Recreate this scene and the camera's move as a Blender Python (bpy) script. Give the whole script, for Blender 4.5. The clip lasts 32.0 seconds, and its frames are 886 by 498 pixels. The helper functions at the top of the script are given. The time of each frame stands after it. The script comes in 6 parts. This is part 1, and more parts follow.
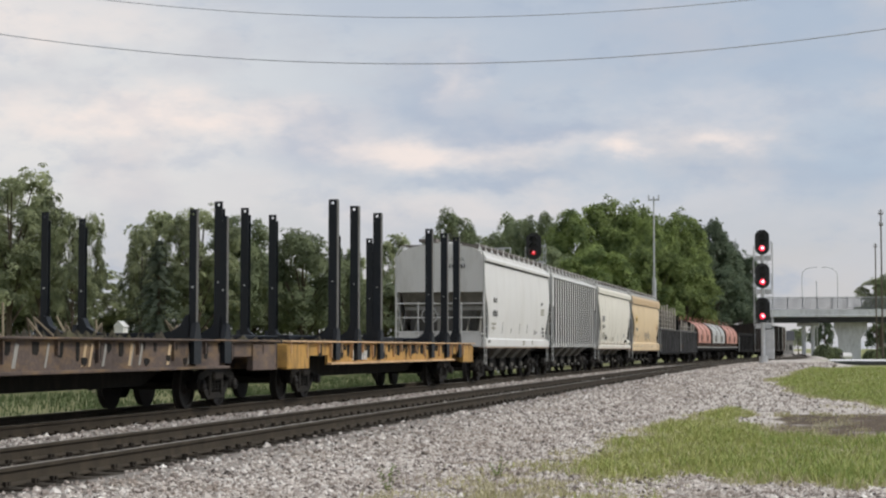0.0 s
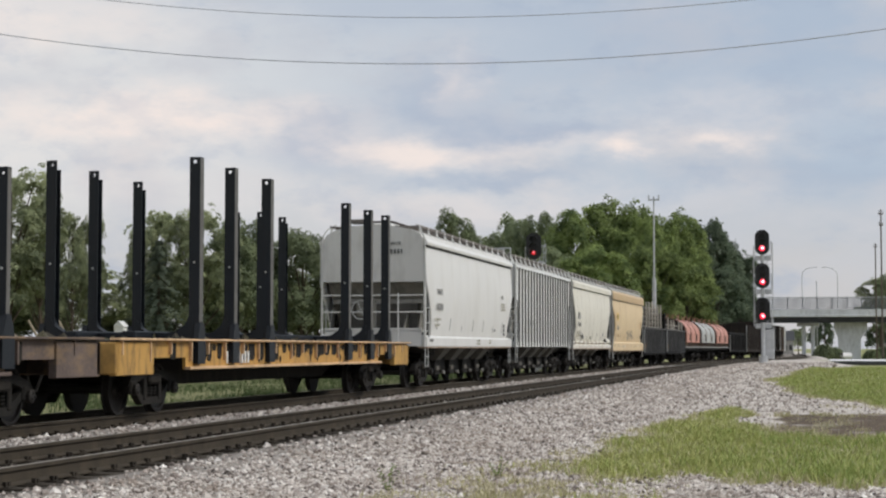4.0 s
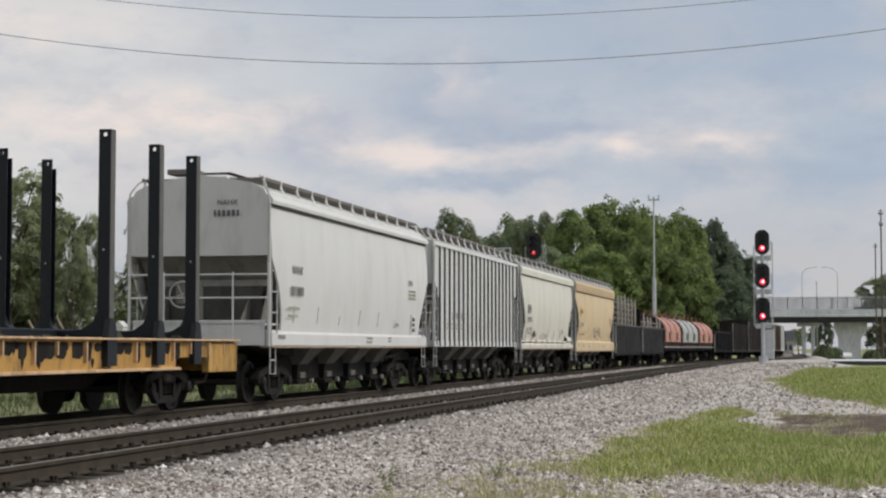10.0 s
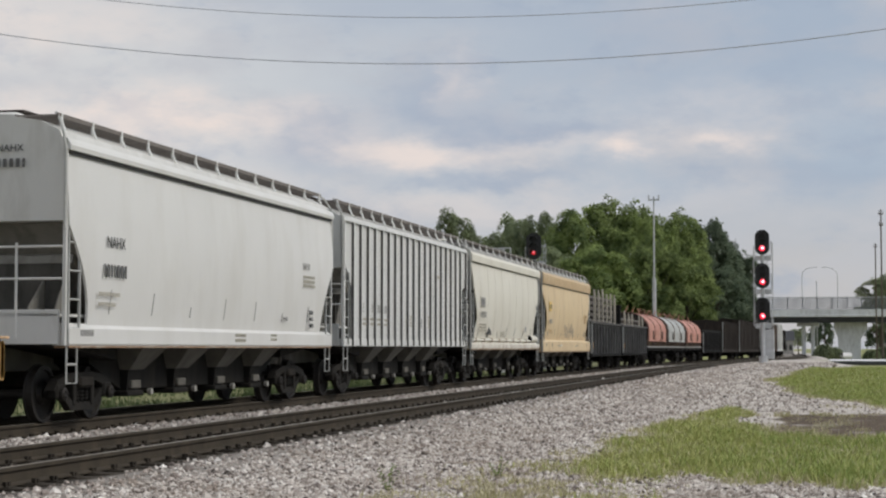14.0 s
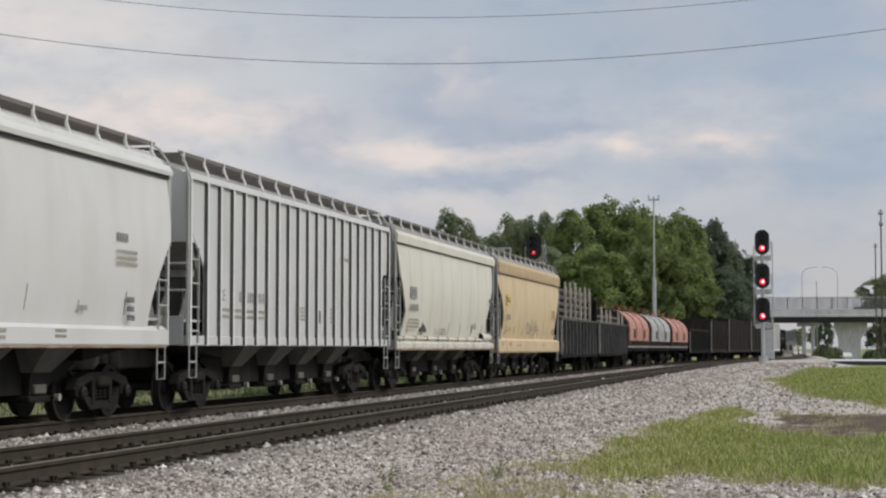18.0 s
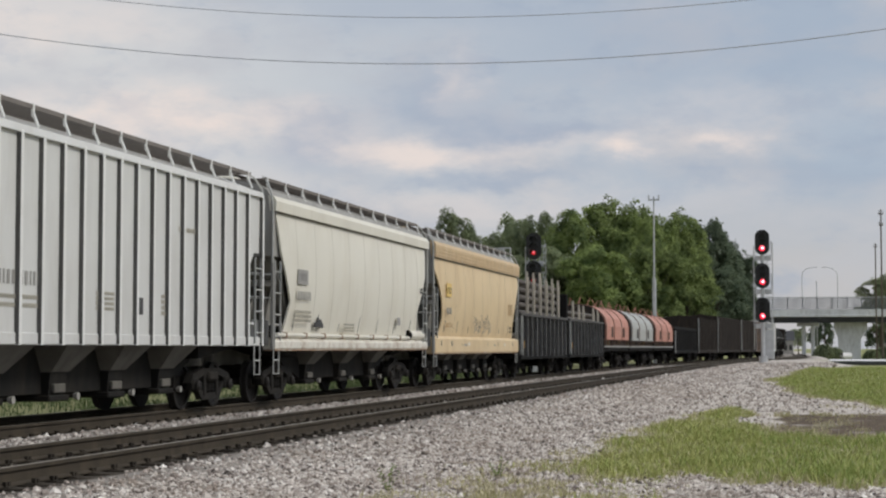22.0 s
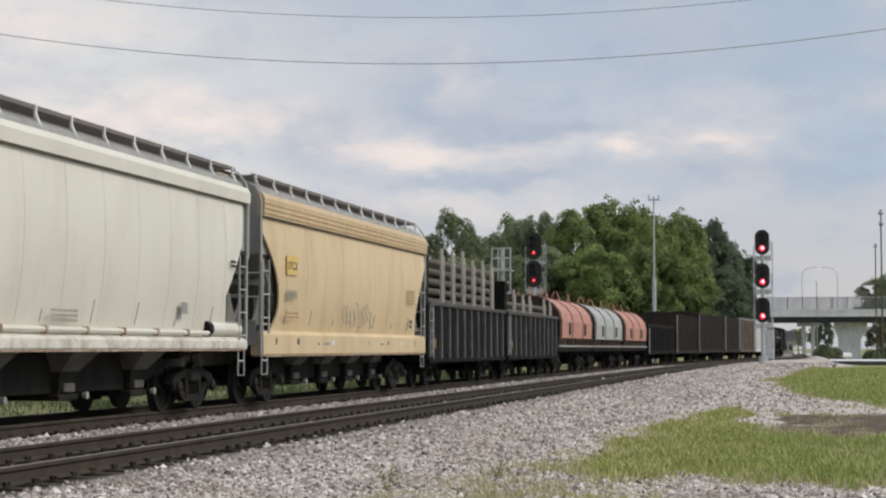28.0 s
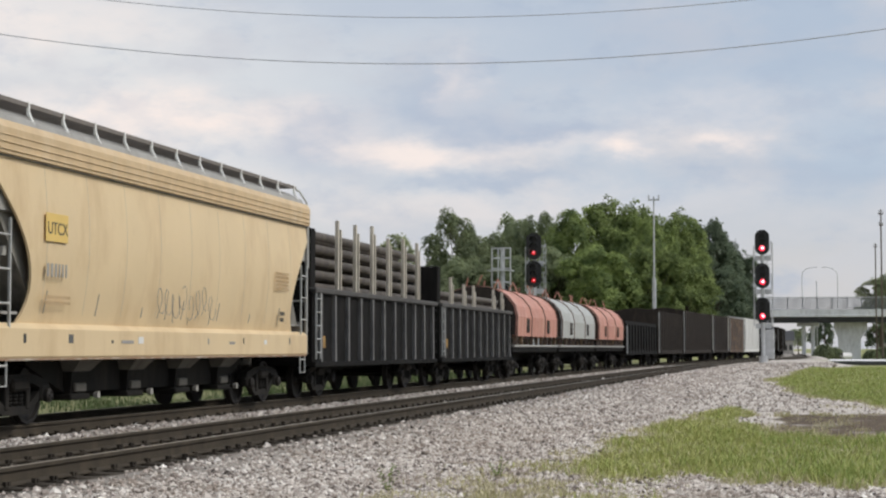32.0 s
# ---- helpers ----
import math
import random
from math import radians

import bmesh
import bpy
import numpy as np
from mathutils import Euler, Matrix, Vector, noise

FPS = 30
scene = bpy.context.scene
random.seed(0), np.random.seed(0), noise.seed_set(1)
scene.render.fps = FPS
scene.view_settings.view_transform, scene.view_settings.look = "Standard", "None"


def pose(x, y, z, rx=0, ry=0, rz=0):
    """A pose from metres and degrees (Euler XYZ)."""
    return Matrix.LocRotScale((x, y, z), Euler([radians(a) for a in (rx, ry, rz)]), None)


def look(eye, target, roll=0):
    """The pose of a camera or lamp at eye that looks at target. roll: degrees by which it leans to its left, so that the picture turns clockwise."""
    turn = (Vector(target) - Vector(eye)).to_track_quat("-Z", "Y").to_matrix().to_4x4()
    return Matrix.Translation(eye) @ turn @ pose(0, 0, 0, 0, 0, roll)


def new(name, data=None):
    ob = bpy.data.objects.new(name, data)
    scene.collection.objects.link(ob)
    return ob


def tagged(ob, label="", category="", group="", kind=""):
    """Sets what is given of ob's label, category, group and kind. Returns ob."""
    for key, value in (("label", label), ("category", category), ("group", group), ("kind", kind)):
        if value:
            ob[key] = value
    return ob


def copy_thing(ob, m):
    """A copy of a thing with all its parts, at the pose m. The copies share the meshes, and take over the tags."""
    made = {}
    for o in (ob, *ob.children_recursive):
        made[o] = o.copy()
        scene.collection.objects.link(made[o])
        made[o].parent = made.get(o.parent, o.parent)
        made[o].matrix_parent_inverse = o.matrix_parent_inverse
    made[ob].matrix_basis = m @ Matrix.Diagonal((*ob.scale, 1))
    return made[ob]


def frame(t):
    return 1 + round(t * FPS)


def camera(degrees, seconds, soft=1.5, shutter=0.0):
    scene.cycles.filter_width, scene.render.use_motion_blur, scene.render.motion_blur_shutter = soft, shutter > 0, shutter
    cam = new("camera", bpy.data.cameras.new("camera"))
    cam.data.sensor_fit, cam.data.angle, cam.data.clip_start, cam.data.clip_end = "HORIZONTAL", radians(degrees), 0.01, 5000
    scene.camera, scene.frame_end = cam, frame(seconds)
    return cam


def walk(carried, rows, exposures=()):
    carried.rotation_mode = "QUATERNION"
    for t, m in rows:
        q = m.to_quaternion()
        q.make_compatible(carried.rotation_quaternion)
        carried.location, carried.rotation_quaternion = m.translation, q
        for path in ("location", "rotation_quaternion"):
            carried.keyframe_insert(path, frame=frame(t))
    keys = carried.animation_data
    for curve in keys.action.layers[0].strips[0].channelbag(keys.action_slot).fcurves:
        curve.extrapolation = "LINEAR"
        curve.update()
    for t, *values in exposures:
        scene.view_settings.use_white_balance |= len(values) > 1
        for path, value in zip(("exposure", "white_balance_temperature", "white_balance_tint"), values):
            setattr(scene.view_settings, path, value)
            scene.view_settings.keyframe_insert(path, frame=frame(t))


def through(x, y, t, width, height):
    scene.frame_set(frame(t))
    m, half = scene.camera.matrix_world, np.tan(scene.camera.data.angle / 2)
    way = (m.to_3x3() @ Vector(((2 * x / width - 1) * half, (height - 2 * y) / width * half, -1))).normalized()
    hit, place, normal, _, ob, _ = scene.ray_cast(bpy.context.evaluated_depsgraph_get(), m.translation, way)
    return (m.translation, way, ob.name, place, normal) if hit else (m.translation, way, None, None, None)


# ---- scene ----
# camera on its tripod; z = 0 is the top of the rails, the track runs along +y
EYE = (0.0, 0.0, 1.145)
AHEAD = (-20.741, 97.656, 1.145 + 5.758)
cam = camera(28.9, 32.0, soft=2.25)
walk(cam, [(0.0, look(EYE, AHEAD)), (32.0, look(EYE, AHEAD))], exposures=[(0.0, 0.12), (6.0, 0.08), (11.0, -0.02), (20.0, -0.06), (25.0, -0.01), (32.0, 0.19)])

# world and sun: a bright evening sky behind thin broken cloud
SUN_AZ, SUN_EL = 84.0, 44.0          # degrees: azimuth from +y towards +x


SKY_WEST, SKY_EAST, SKY_LOW, SKY_GREY = (7.0, 7.0, 7.0), (4.35, 5.1, 6.1), (5.7, 5.6, 5.7), (5.6, 5.7, 6.1)
SKY_DARK, SKY_LIT = (3.6, 4.3, 5.5), (8.9, 7.75, 7.2)


def world_sky():
    w = bpy.data.worlds.new("sky")
    scene.world = w
    w.use_nodes = True
    nt = w.node_tree
    nt.nodes.clear()
    N, L = nt.nodes.new, nt.links.new

    def math_(op, a, b=None, c=None):
        n = N("ShaderNodeMath")
        n.operation = op
        for i, v in enumerate((a, b, c)):
            if v is None:
                continue
            if isinstance(v, (int, float)):
                n.inputs[i].default_value = v
            else:
                L(v, n.inputs[i])
        return n.outputs[0]

    sky = N("ShaderNodeTexSky")
    sky.sky_type = "NISHITA"
    sky.sun_disc = False
    sky.sun_elevation = radians(SUN_EL)
    sky.sun_rotation = radians(SUN_AZ)
    sky.dust_density = 2.0
    co = N("ShaderNodeTexCoord")
    warp = N("ShaderNodeTexNoise")
    warp.inputs["Scale"].default_value, warp.inputs["Detail"].default_value, warp.inputs["Roughness"].default_value = 13.0, 7.0, 0.6
    stretch = N("ShaderNodeMapping")
    stretch.inputs["Scale"].default_value = (1.0, 1.0, 2.2)
    L(co.outputs["Generated"], stretch.inputs[0])
    L(stretch.outputs[0], warp.inputs["Vector"])
    sep = N("ShaderNodeSeparateXYZ")
    L(co.outputs["Generated"], sep.inputs[0])
    x, y, z = sep.outputs
    wsep = N("ShaderNodeSeparateColor")
    L(warp.outputs["Color"], wsep.inputs[0])
    az = math_("ARCTAN2", x, y)
    # u: to the side, v: upwards, in thousandths of the lens's focal length
    u0 = math_("MULTIPLY", math_("ADD", az, 0.2093), 3.043)
    v0 = math_("MULTIPLY", z, 3.043)
    u = math_("ADD", u0, math_("MULTIPLY", math_("SUBTRACT", wsep.outputs[0], 0.5), 0.40))
    v = math_("ADD", v0, math_("MULTIPLY", math_("SUBTRACT", wsep.outputs[1], 0.5), 0.15))

    def blobs(rows):
        total = None
        for uc, vc, wu, wv, amount in rows:
            p = math_("DIVIDE", math_("SUBTRACT", u, uc), wu)
            q = math_("DIVIDE", math_("SUBTRACT", v, vc), wv)
            d = math_("ADD", math_("MULTIPLY", p, p), math_("MULTIPLY", q, q))
            e = math_("MULTIPLY", math_("EXPONENT", math_("MULTIPLY", d, -1.0)), amount)
            total = e if total is None else math_("ADD", total, e)
        return math_("MINIMUM", total, 1.0)

    def mixed(fac, p, q):
        n = N("ShaderNodeMix")
        n.data_type = "RGBA"
        for i, val in ((0, fac), (6, p), (7, q)):
            if isinstance(val, tuple):
                n.inputs[i].default_value = (*val, 1)
            else:
                L(val, n.inputs[i])
        return n.outputs[2]

    def ranged(val, p, q):
        n = N("ShaderNodeMapRange")
        n.interpolation_type = "SMOOTHSTEP"
        n.inputs[1].default_value, n.inputs[2].default_value = p, q
        L(val, n.inputs[0])
        return n.outputs[0]

    # pale in the west, bluer to the east, pale haze low down
    base = mixed(ranged(u0, -0.9, 0.75), SKY_WEST, SKY_EAST)
    base = mixed(ranged(math_("MULTIPLY", v, -1.0), -0.34, -0.10), base, SKY_LOW)
    fine = N("ShaderNodeTexNoise")
    fine.inputs["Scale"].default_value, fine.inputs["Detail"].default_value, fine.inputs["Roughness"].default_value = 14.0, 6.0, 0.55
    L(stretch.outputs[0], fine.inputs["Vector"])
    base = mixed(ranged(fine.outputs["Fac"], 0.40, 0.72), base, SKY_GREY)
    grey = blobs([(-0.22, 0.36, 0.10, 0.06, 0.8), (0.0, 0.43, 0.12, 0.05, 0.7), (0.15, 0.385, 0.10, 0.022, 0.8), (0.08, 0.308, 0.14, 0.018, 0.7), (0.45, 0.54, 0.5, 0.10, 0.45), (-0.15, 0.60, 0.35, 0.04, 0.4), (0.62, 0.30, 0.2, 0.03, 0.4)])
    lit = blobs([(-0.52, 0.405, 0.30, 0.036, 1.0), (-0.55, 0.33, 0.25, 0.05, 0.35), (-0.02, 0.355, 0.19, 0.026, 0.8), (0.29, 0.35, 0.07, 0.022, 0.8), (0.50, 0.353, 0.07, 0.018, 0.6), (0.05, 0.475, 0.05, 0.05, 0.35), (-0.72, 0.555, 0.2, 0.05, 0.6), (0.05, 0.26, 0.45, 0.03, 0.35), (0.45, 0.40, 0.25, 0.045, 0.3)])
    cloud = mixed(grey, base, SKY_DARK)
    broken = N("ShaderNodeTexNoise")
    broken.inputs["Scale"].default_value, broken.inputs["Detail"].default_value, broken.inputs["Roughness"].default_value = 20.0, 7.0, 0.6
    L(stretch.outputs[0], broken.inputs["Vector"])
    cloud = mixed(math_("MULTIPLY", ranged(broken.outputs["Fac"], 0.50, 0.74), 0.55), cloud, SKY_DARK)
    lit = math_("MULTIPLY", lit, math_("ADD", 0.62, math_("MULTIPLY", ranged(broken.outputs["Fac"], 0.62, 0.40), 0.5)))
    cloud = mixed(lit, cloud, SKY_LIT)
    mix = N("ShaderNodeMix")
    mix.data_type = "RGBA"
    mix.inputs[0].default_value = 0.93
    L(sky.outputs[0], mix.inputs[6])
    L(cloud, mix.inputs[7])
    bg = N("ShaderNodeBackground")
    bg.inputs["Strength"].default_value = 0.1
    L(mix.outputs[2], bg.inputs["Color"])
    out = N("ShaderNodeOutputWorld")
    L(bg.outputs[0], out.inputs[0])


world_sky()
sun = new("sun", bpy.data.lights.new("sun", "SUN"))
sun.data.energy, sun.data.angle, sun.data.color = 1.9, radians(16), (1.0, 0.95, 0.88)
_a, _e = radians(SUN_AZ), radians(SUN_EL)
sun.matrix_world = look((math.sin(_a) * math.cos(_e) * 100, math.cos(_a) * math.cos(_e) * 100, math.sin(_e) * 100), (0, 0, 0))


# ---- materials ----
def mat(name, base, rough=0.7, metal=0.0, var=0.25, scale=3.0, fine=40.0, bump=0.15, stain=None, stain_amt=0.35, stain_scale=(1.2, 1.2, 0.35), rand=0.0, emit=None, spec=0.5):
    """Base colour with coarse and fine variation, an optional stain colour in streaks, and fine relief."""
    m = bpy.data.materials.new(name)
    m.use_nodes = True
    nt = m.node_tree
    N, L = nt.nodes.new, nt.links.new
    bs = nt.nodes["Principled BSDF"]
    bs.inputs["Roughness"].default_value, bs.inputs["Metallic"].default_value = rough, metal
    bs.inputs["Specular IOR Level"].default_value = spec
    co = N("ShaderNodeTexCoord")
    a = N("ShaderNodeTexNoise")
    a.inputs["Scale"].default_value, a.inputs["Detail"].default_value = scale, 4.0
    b = N("ShaderNodeTexNoise")
    b.inputs["Scale"].default_value, b.inputs["Detail"].default_value = fine, 3.0
    L(co.outputs["Object"], a.inputs["Vector"])
    L(co.outputs["Object"], b.inputs["Vector"])
    add = N("ShaderNodeMath")
    add.operation = "MULTIPLY_ADD"
    L(b.outputs["Fac"], add.inputs[0])
    add.inputs[1].default_value = 0.5
    L(a.outputs["Fac"], add.inputs[2])
    rng = N("ShaderNodeMapRange")
    rng.inputs[1].default_value, rng.inputs[2].default_value = 0.35, 1.15
    rng.inputs[3].default_value, rng.inputs[4].default_value = 1.0 - var, 1.0 + var
    L(add.outputs[0], rng.inputs[0])
    val = rng.outputs[0]
    if rand:
        oi = N("ShaderNodeObjectInfo")
        r2 = N("ShaderNodeMapRange")
        r2.inputs[3].default_value, r2.inputs[4].default_value = 1.0 - rand, 1.0 + rand
        L(oi.outputs["Random"], r2.inputs[0])
        mu = N("ShaderNodeMath")
        mu.operation = "MULTIPLY"
        L(val, mu.inputs[0])
        L(r2.outputs[0], mu.inputs[1])
        val = mu.outputs[0]
    sc = N("ShaderNodeVectorMath")
    sc.operation = "SCALE"
    sc.inputs[0].default_value = base[:3]
    L(val, sc.inputs["Scale"])
    col = sc.outputs[0]
    if stain:
        mp = N("ShaderNodeMapping")
        mp.inputs["Scale"].default_value = stain_scale
        L(co.outputs["Object"], mp.inputs[0])
        s = N("ShaderNodeTexNoise")
        s.inputs["Scale"].default_value, s.inputs["Detail"].default_value, s.inputs["Roughness"].default_value = 2.2, 6.0, 0.62
        L(mp.outputs[0], s.inputs["Vector"])
        r = N("ShaderNodeMapRange")
        r.inputs[1].default_value, r.inputs[2].default_value = 0.48, 0.72
        r.inputs[3].default_value, r.inputs[4].default_value = 0.0, stain_amt
        L(s.outputs["Fac"], r.inputs[0])
        mx = N("ShaderNodeMix")
        mx.data_type = "RGBA"
        L(r.outputs[0], mx.inputs[0])
        L(col, mx.inputs[6])
        mx.inputs[7].default_value = (*stain, 1)
        col = mx.outputs[2]
    L(col, bs.inputs["Base Color"])
    if bump:
        bp = N("ShaderNodeBump")
        bp.inputs["Strength"].default_value, bp.inputs["Distance"].default_value = bump, 0.02
        L(b.outputs["Fac"], bp.inputs["Height"])
        L(bp.outputs[0], bs.inputs["Normal"])
    if emit:
        bs.inputs["Emission Color"].default_value = (*emit[:3], 1)
        bs.inputs["Emission Strength"].default_value = emit[3]
    return m


M_ = {}


def mats():
    M_["white"] = mat("white_car_paint", (0.73, 0.72, 0.695), 0.42, stain=(0.50, 0.47, 0.41), stain_amt=0.3, var=0.05, scale=0.7, bump=0.04, stain_scale=(0.6, 0.35, 0.12))
    M_["grey"] = mat("grey_car_paint", (0.66, 0.66, 0.64), 0.5, stain=(0.42, 0.395, 0.36), stain_amt=0.4, var=0.07, scale=0.8, bump=0.04, stain_scale=(0.8, 0.6, 0.16))
    M_["cream"] = mat("cream_car_paint", (0.74, 0.71, 0.62), 0.48, stain=(0.50, 0.44, 0.33), stain_amt=0.35, var=0.06, scale=0.7, bump=0.04, stain_scale=(0.8, 0.5, 0.14))
    M_["tan"] = mat("tan_car_paint", (0.70, 0.54, 0.325), 0.5, stain=(0.48, 0.32, 0.16), stain_amt=0.6, var=0.07, scale=0.7, bump=0.04, stain_scale=(0.8, 0.5, 0.2))
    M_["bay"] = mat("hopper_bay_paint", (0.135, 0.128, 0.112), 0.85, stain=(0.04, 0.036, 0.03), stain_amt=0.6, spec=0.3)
    M_["yellow"] = mat("yellow_flatcar_paint", (0.50, 0.285, 0.075), 0.7, stain=(0.05, 0.036, 0.028), stain_amt=0.75, var=0.3, scale=1.2, stain_scale=(1.2, 2.2, 0.9))
    M_["rust"] = mat("rusty_flatcar_paint", (0.105, 0.078, 0.066), 0.9, stain=(0.36, 0.225, 0.095), stain_amt=0.6, var=0.7, scale=1.1, fine=16.0, stain_scale=(1.2, 0.45, 1.2))
    M_["stake"] = mat("stake_black_steel", (0.0095, 0.0125, 0.017), 0.5, stain=(0.02, 0.019, 0.018), stain_amt=0.5, spec=0.3)
    M_["black"] = mat("black_car_steel", (0.009, 0.0085, 0.008), 0.85, stain=(0.028, 0.024, 0.021), stain_amt=0.5, spec=0.15)
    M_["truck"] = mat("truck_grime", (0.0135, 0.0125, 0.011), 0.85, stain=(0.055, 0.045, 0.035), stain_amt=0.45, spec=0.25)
    M_["wheel"] = mat("wheel_steel", (0.024, 0.021, 0.0185), 0.65, metal=0.4)
    M_["deck"] = mat("deck_planks", (0.06, 0.052, 0.045), 0.9, var=0.4)
    M_["grating"] = mat("running_board_steel", (0.17, 0.15, 0.135), 0.7)
    M_["rung"] = mat("ladder_steel", (0.44, 0.44, 0.42), 0.6)
    M_["coil_red"] = mat("coil_hood_red", (0.47, 0.205, 0.15), 0.55, stain=(0.62, 0.42, 0.34), stain_amt=0.6)
    M_["sillrust"] = mat("rusty_sill_edge", (0.30, 0.19, 0.12), 0.85, stain=(0.6, 0.55, 0.47), stain_amt=0.9, var=0.4, scale=2.0, stain_scale=(1.0, 1.6, 1.0))
    # grey that puts the sun into the stakes' outer faces
    M_["stakeedge"] = mat("sunlit_stake_edge", (0.12, 0.115, 0.105), 0.6, stain=(0.05, 0.045, 0.04), stain_amt=0.5)
    # dark tone that paints the shaded flanks of the ribs
    M_["ribshade"] = mat("rib_flank_shade", (0.13, 0.125, 0.118), 0.85, var=0.4, scale=1.5)
    M_["markmid"] = mat("stencil_dark_grey", (0.12, 0.118, 0.115), 0.7, bump=0)
    M_["coil_rib"] = mat("coil_hood_rib", (0.16, 0.10, 0.08), 0.8)
    M_["coil_grey"] = mat("coil_hood_grey", (0.40, 0.405, 0.385), 0.5, stain=(0.25, 0.24, 0.22), stain_amt=0.4)
    M_["brown"] = mat("brown_car_paint", (0.032, 0.026, 0.022), 0.9, stain=(0.08, 0.058, 0.045), stain_amt=0.5, spec=0.25)
    M_["tie"] = mat("creosote_tie", (0.046, 0.038, 0.029), 0.95, var=0.4, rand=0.35, spec=0.2)
    M_["rail"] = mat("rail_rust", (0.052, 0.042, 0.030), 0.85, stain=(0.105, 0.081, 0.055), stain_amt=0.5, spec=0.25)
    M_["railtop"] = mat("rail_running_face", (0.24, 0.215, 0.18), 0.5, metal=0.5, bump=0)
    M_["grass"] = mat("grass_blade", (0.14, 0.20, 0.035), 0.9, var=0.5, scale=0.6, bump=0)
    M_["alu"] = mat("signal_aluminium", (0.52, 0.53, 0.54), 0.45, metal=0.3)
    M_["sigblack"] = mat("signal_black", (0.012, 0.012, 0.012), 0.5, bump=0.05)
    M_["lamp"] = mat("red_signal_lens", (0.5, 0.01, 0.015), 0.3, bump=0, emit=(1.0, 0.02, 0.06, 1.7))
    M_["glint"] = mat("lamp_filament_glow", (0.9, 0.6, 0.6), 0.3, bump=0, emit=(1.0, 0.62, 0.70, 2.6))
    M_["concrete"] = mat("bridge_concrete", (0.72, 0.73, 0.735), 0.9, stain=(0.32, 0.31, 0.29), stain_amt=0.5, scale=0.4)
    M_["girder"] = mat("bridge_girder_steel", (0.05, 0.052, 0.058), 0.75)
    M_["bark"] = mat("tree_bark", (0.09, 0.07, 0.05), 0.95, var=0.4)
    M_["wire"] = mat("cable_grey", (0.44, 0.46, 0.50), 0.7, bump=0)
    M_["pipe"] = mat("rusty_pipe", (0.085, 0.072, 0.062), 0.7, stain=(0.26, 0.22, 0.17), stain_amt=0.5)
    M_["wood"] = mat("weathered_stake_wood", (0.34, 0.28, 0.2), 0.9, var=0.3)
    # end grey: grime plus the shade on the end faces, put into the colour
    M_["endgrey"] = mat("grimy_shaded_end_paint", (0.33, 0.32, 0.30), 0.6, stain=(0.16, 0.15, 0.13), stain_amt=0.5, var=0.12)
    M_["tanchord"] = mat("dirty_tan_chord", (0.57, 0.42, 0.25), 0.65, stain=(0.64, 0.52, 0.36), stain_amt=0.6, var=0.2)
    M_["signyellow"] = mat("yellow_sign_paint", (0.72, 0.50, 0.15), 0.5, var=0.05, bump=0)
    M_["lampdim"] = mat("dim_red_lens", (0.4, 0.01, 0.015), 0.3, bump=0, emit=(1.0, 0.02, 0.03, 0.55))
    # sunlight on the rib faces put into this pale tone; brackets share it
    M_["greyrib"] = mat("lit_grey_rib_paint", (0.80, 0.80, 0.775), 0.5, stain=(0.45, 0.43, 0.40), stain_amt=0.3, var=0.06)
    M_["seam"] = mat("panel_seam_dirt", (0.47, 0.44, 0.37), 0.7, bump=0)
    # grime and the shade under the end panels, both in this colour
    M_["slope"] = mat("grimy_shaded_slope", (0.235, 0.225, 0.20), 0.85, stain=(0.05, 0.045, 0.04), stain_amt=0.6, var=0.2, spec=0.3)
    M_["litter"] = mat("bark_litter", (0.05, 0.043, 0.03), 0.95, stain=(0.13, 0.12, 0.06), stain_amt=0.7, var=0.5, scale=2.0)
    M_["creamsill"] = mat("rust_blotched_cream_paint", (0.72, 0.69, 0.61), 0.55, stain=(0.34, 0.23, 0.15), stain_amt=0.75, var=0.15, stain_scale=(1.0, 1.4, 1.6))
    # dark tone for the shade inside the end recess
    M_["recess"] = mat("shaded_recess_steel", (0.10, 0.095, 0.085), 0.9, stain=(0.03, 0.028, 0.025), stain_amt=0.6, var=0.3)
    M_["toprail"] = mat("worn_top_rail", (0.07, 0.066, 0.062), 0.8, stain=(0.025, 0.023, 0.022), stain_amt=0.5)
    M_["slopelip"] = mat("pale_grimy_steel", (0.34, 0.33, 0.30), 0.8, stain=(0.12, 0.11, 0.10), stain_amt=0.6, var=0.2)
    M_["flange"] = mat("worn_orange_flange", (0.68, 0.45, 0.255), 0.75, stain=(0.12, 0.07, 0.045), stain_amt=0.6, var=0.3, stain_scale=(1.0, 2.2, 1.0))
    # rib highlights put into a paler grey than the black sides
    M_["gonrib"] = mat("highlit_gondola_rib", (0.15, 0.145, 0.14), 0.7, stain=(0.03, 0.028, 0.027), stain_amt=0.6, stain_scale=(1.0, 1.0, 0.8))
    M_["loadstake"] = mat("pale_grey_stake", (0.52, 0.47, 0.39), 0.9, var=0.25)
    M_["fence"] = mat("bridge_fence_steel", (0.19, 0.20, 0.215), 0.7)
    # a little greyer than the white sides
    M_["endlight"] = mat("grey_end_tone", (0.66, 0.65, 0.62), 0.55, stain=(0.36, 0.34, 0.30), stain_amt=0.4, var=0.06, scale=0.8, bump=0.04)
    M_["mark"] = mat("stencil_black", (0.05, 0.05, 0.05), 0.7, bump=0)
    M_["markgrey"] = mat("stencil_grey", (0.30, 0.29, 0.28), 0.7, bump=0)


mats()


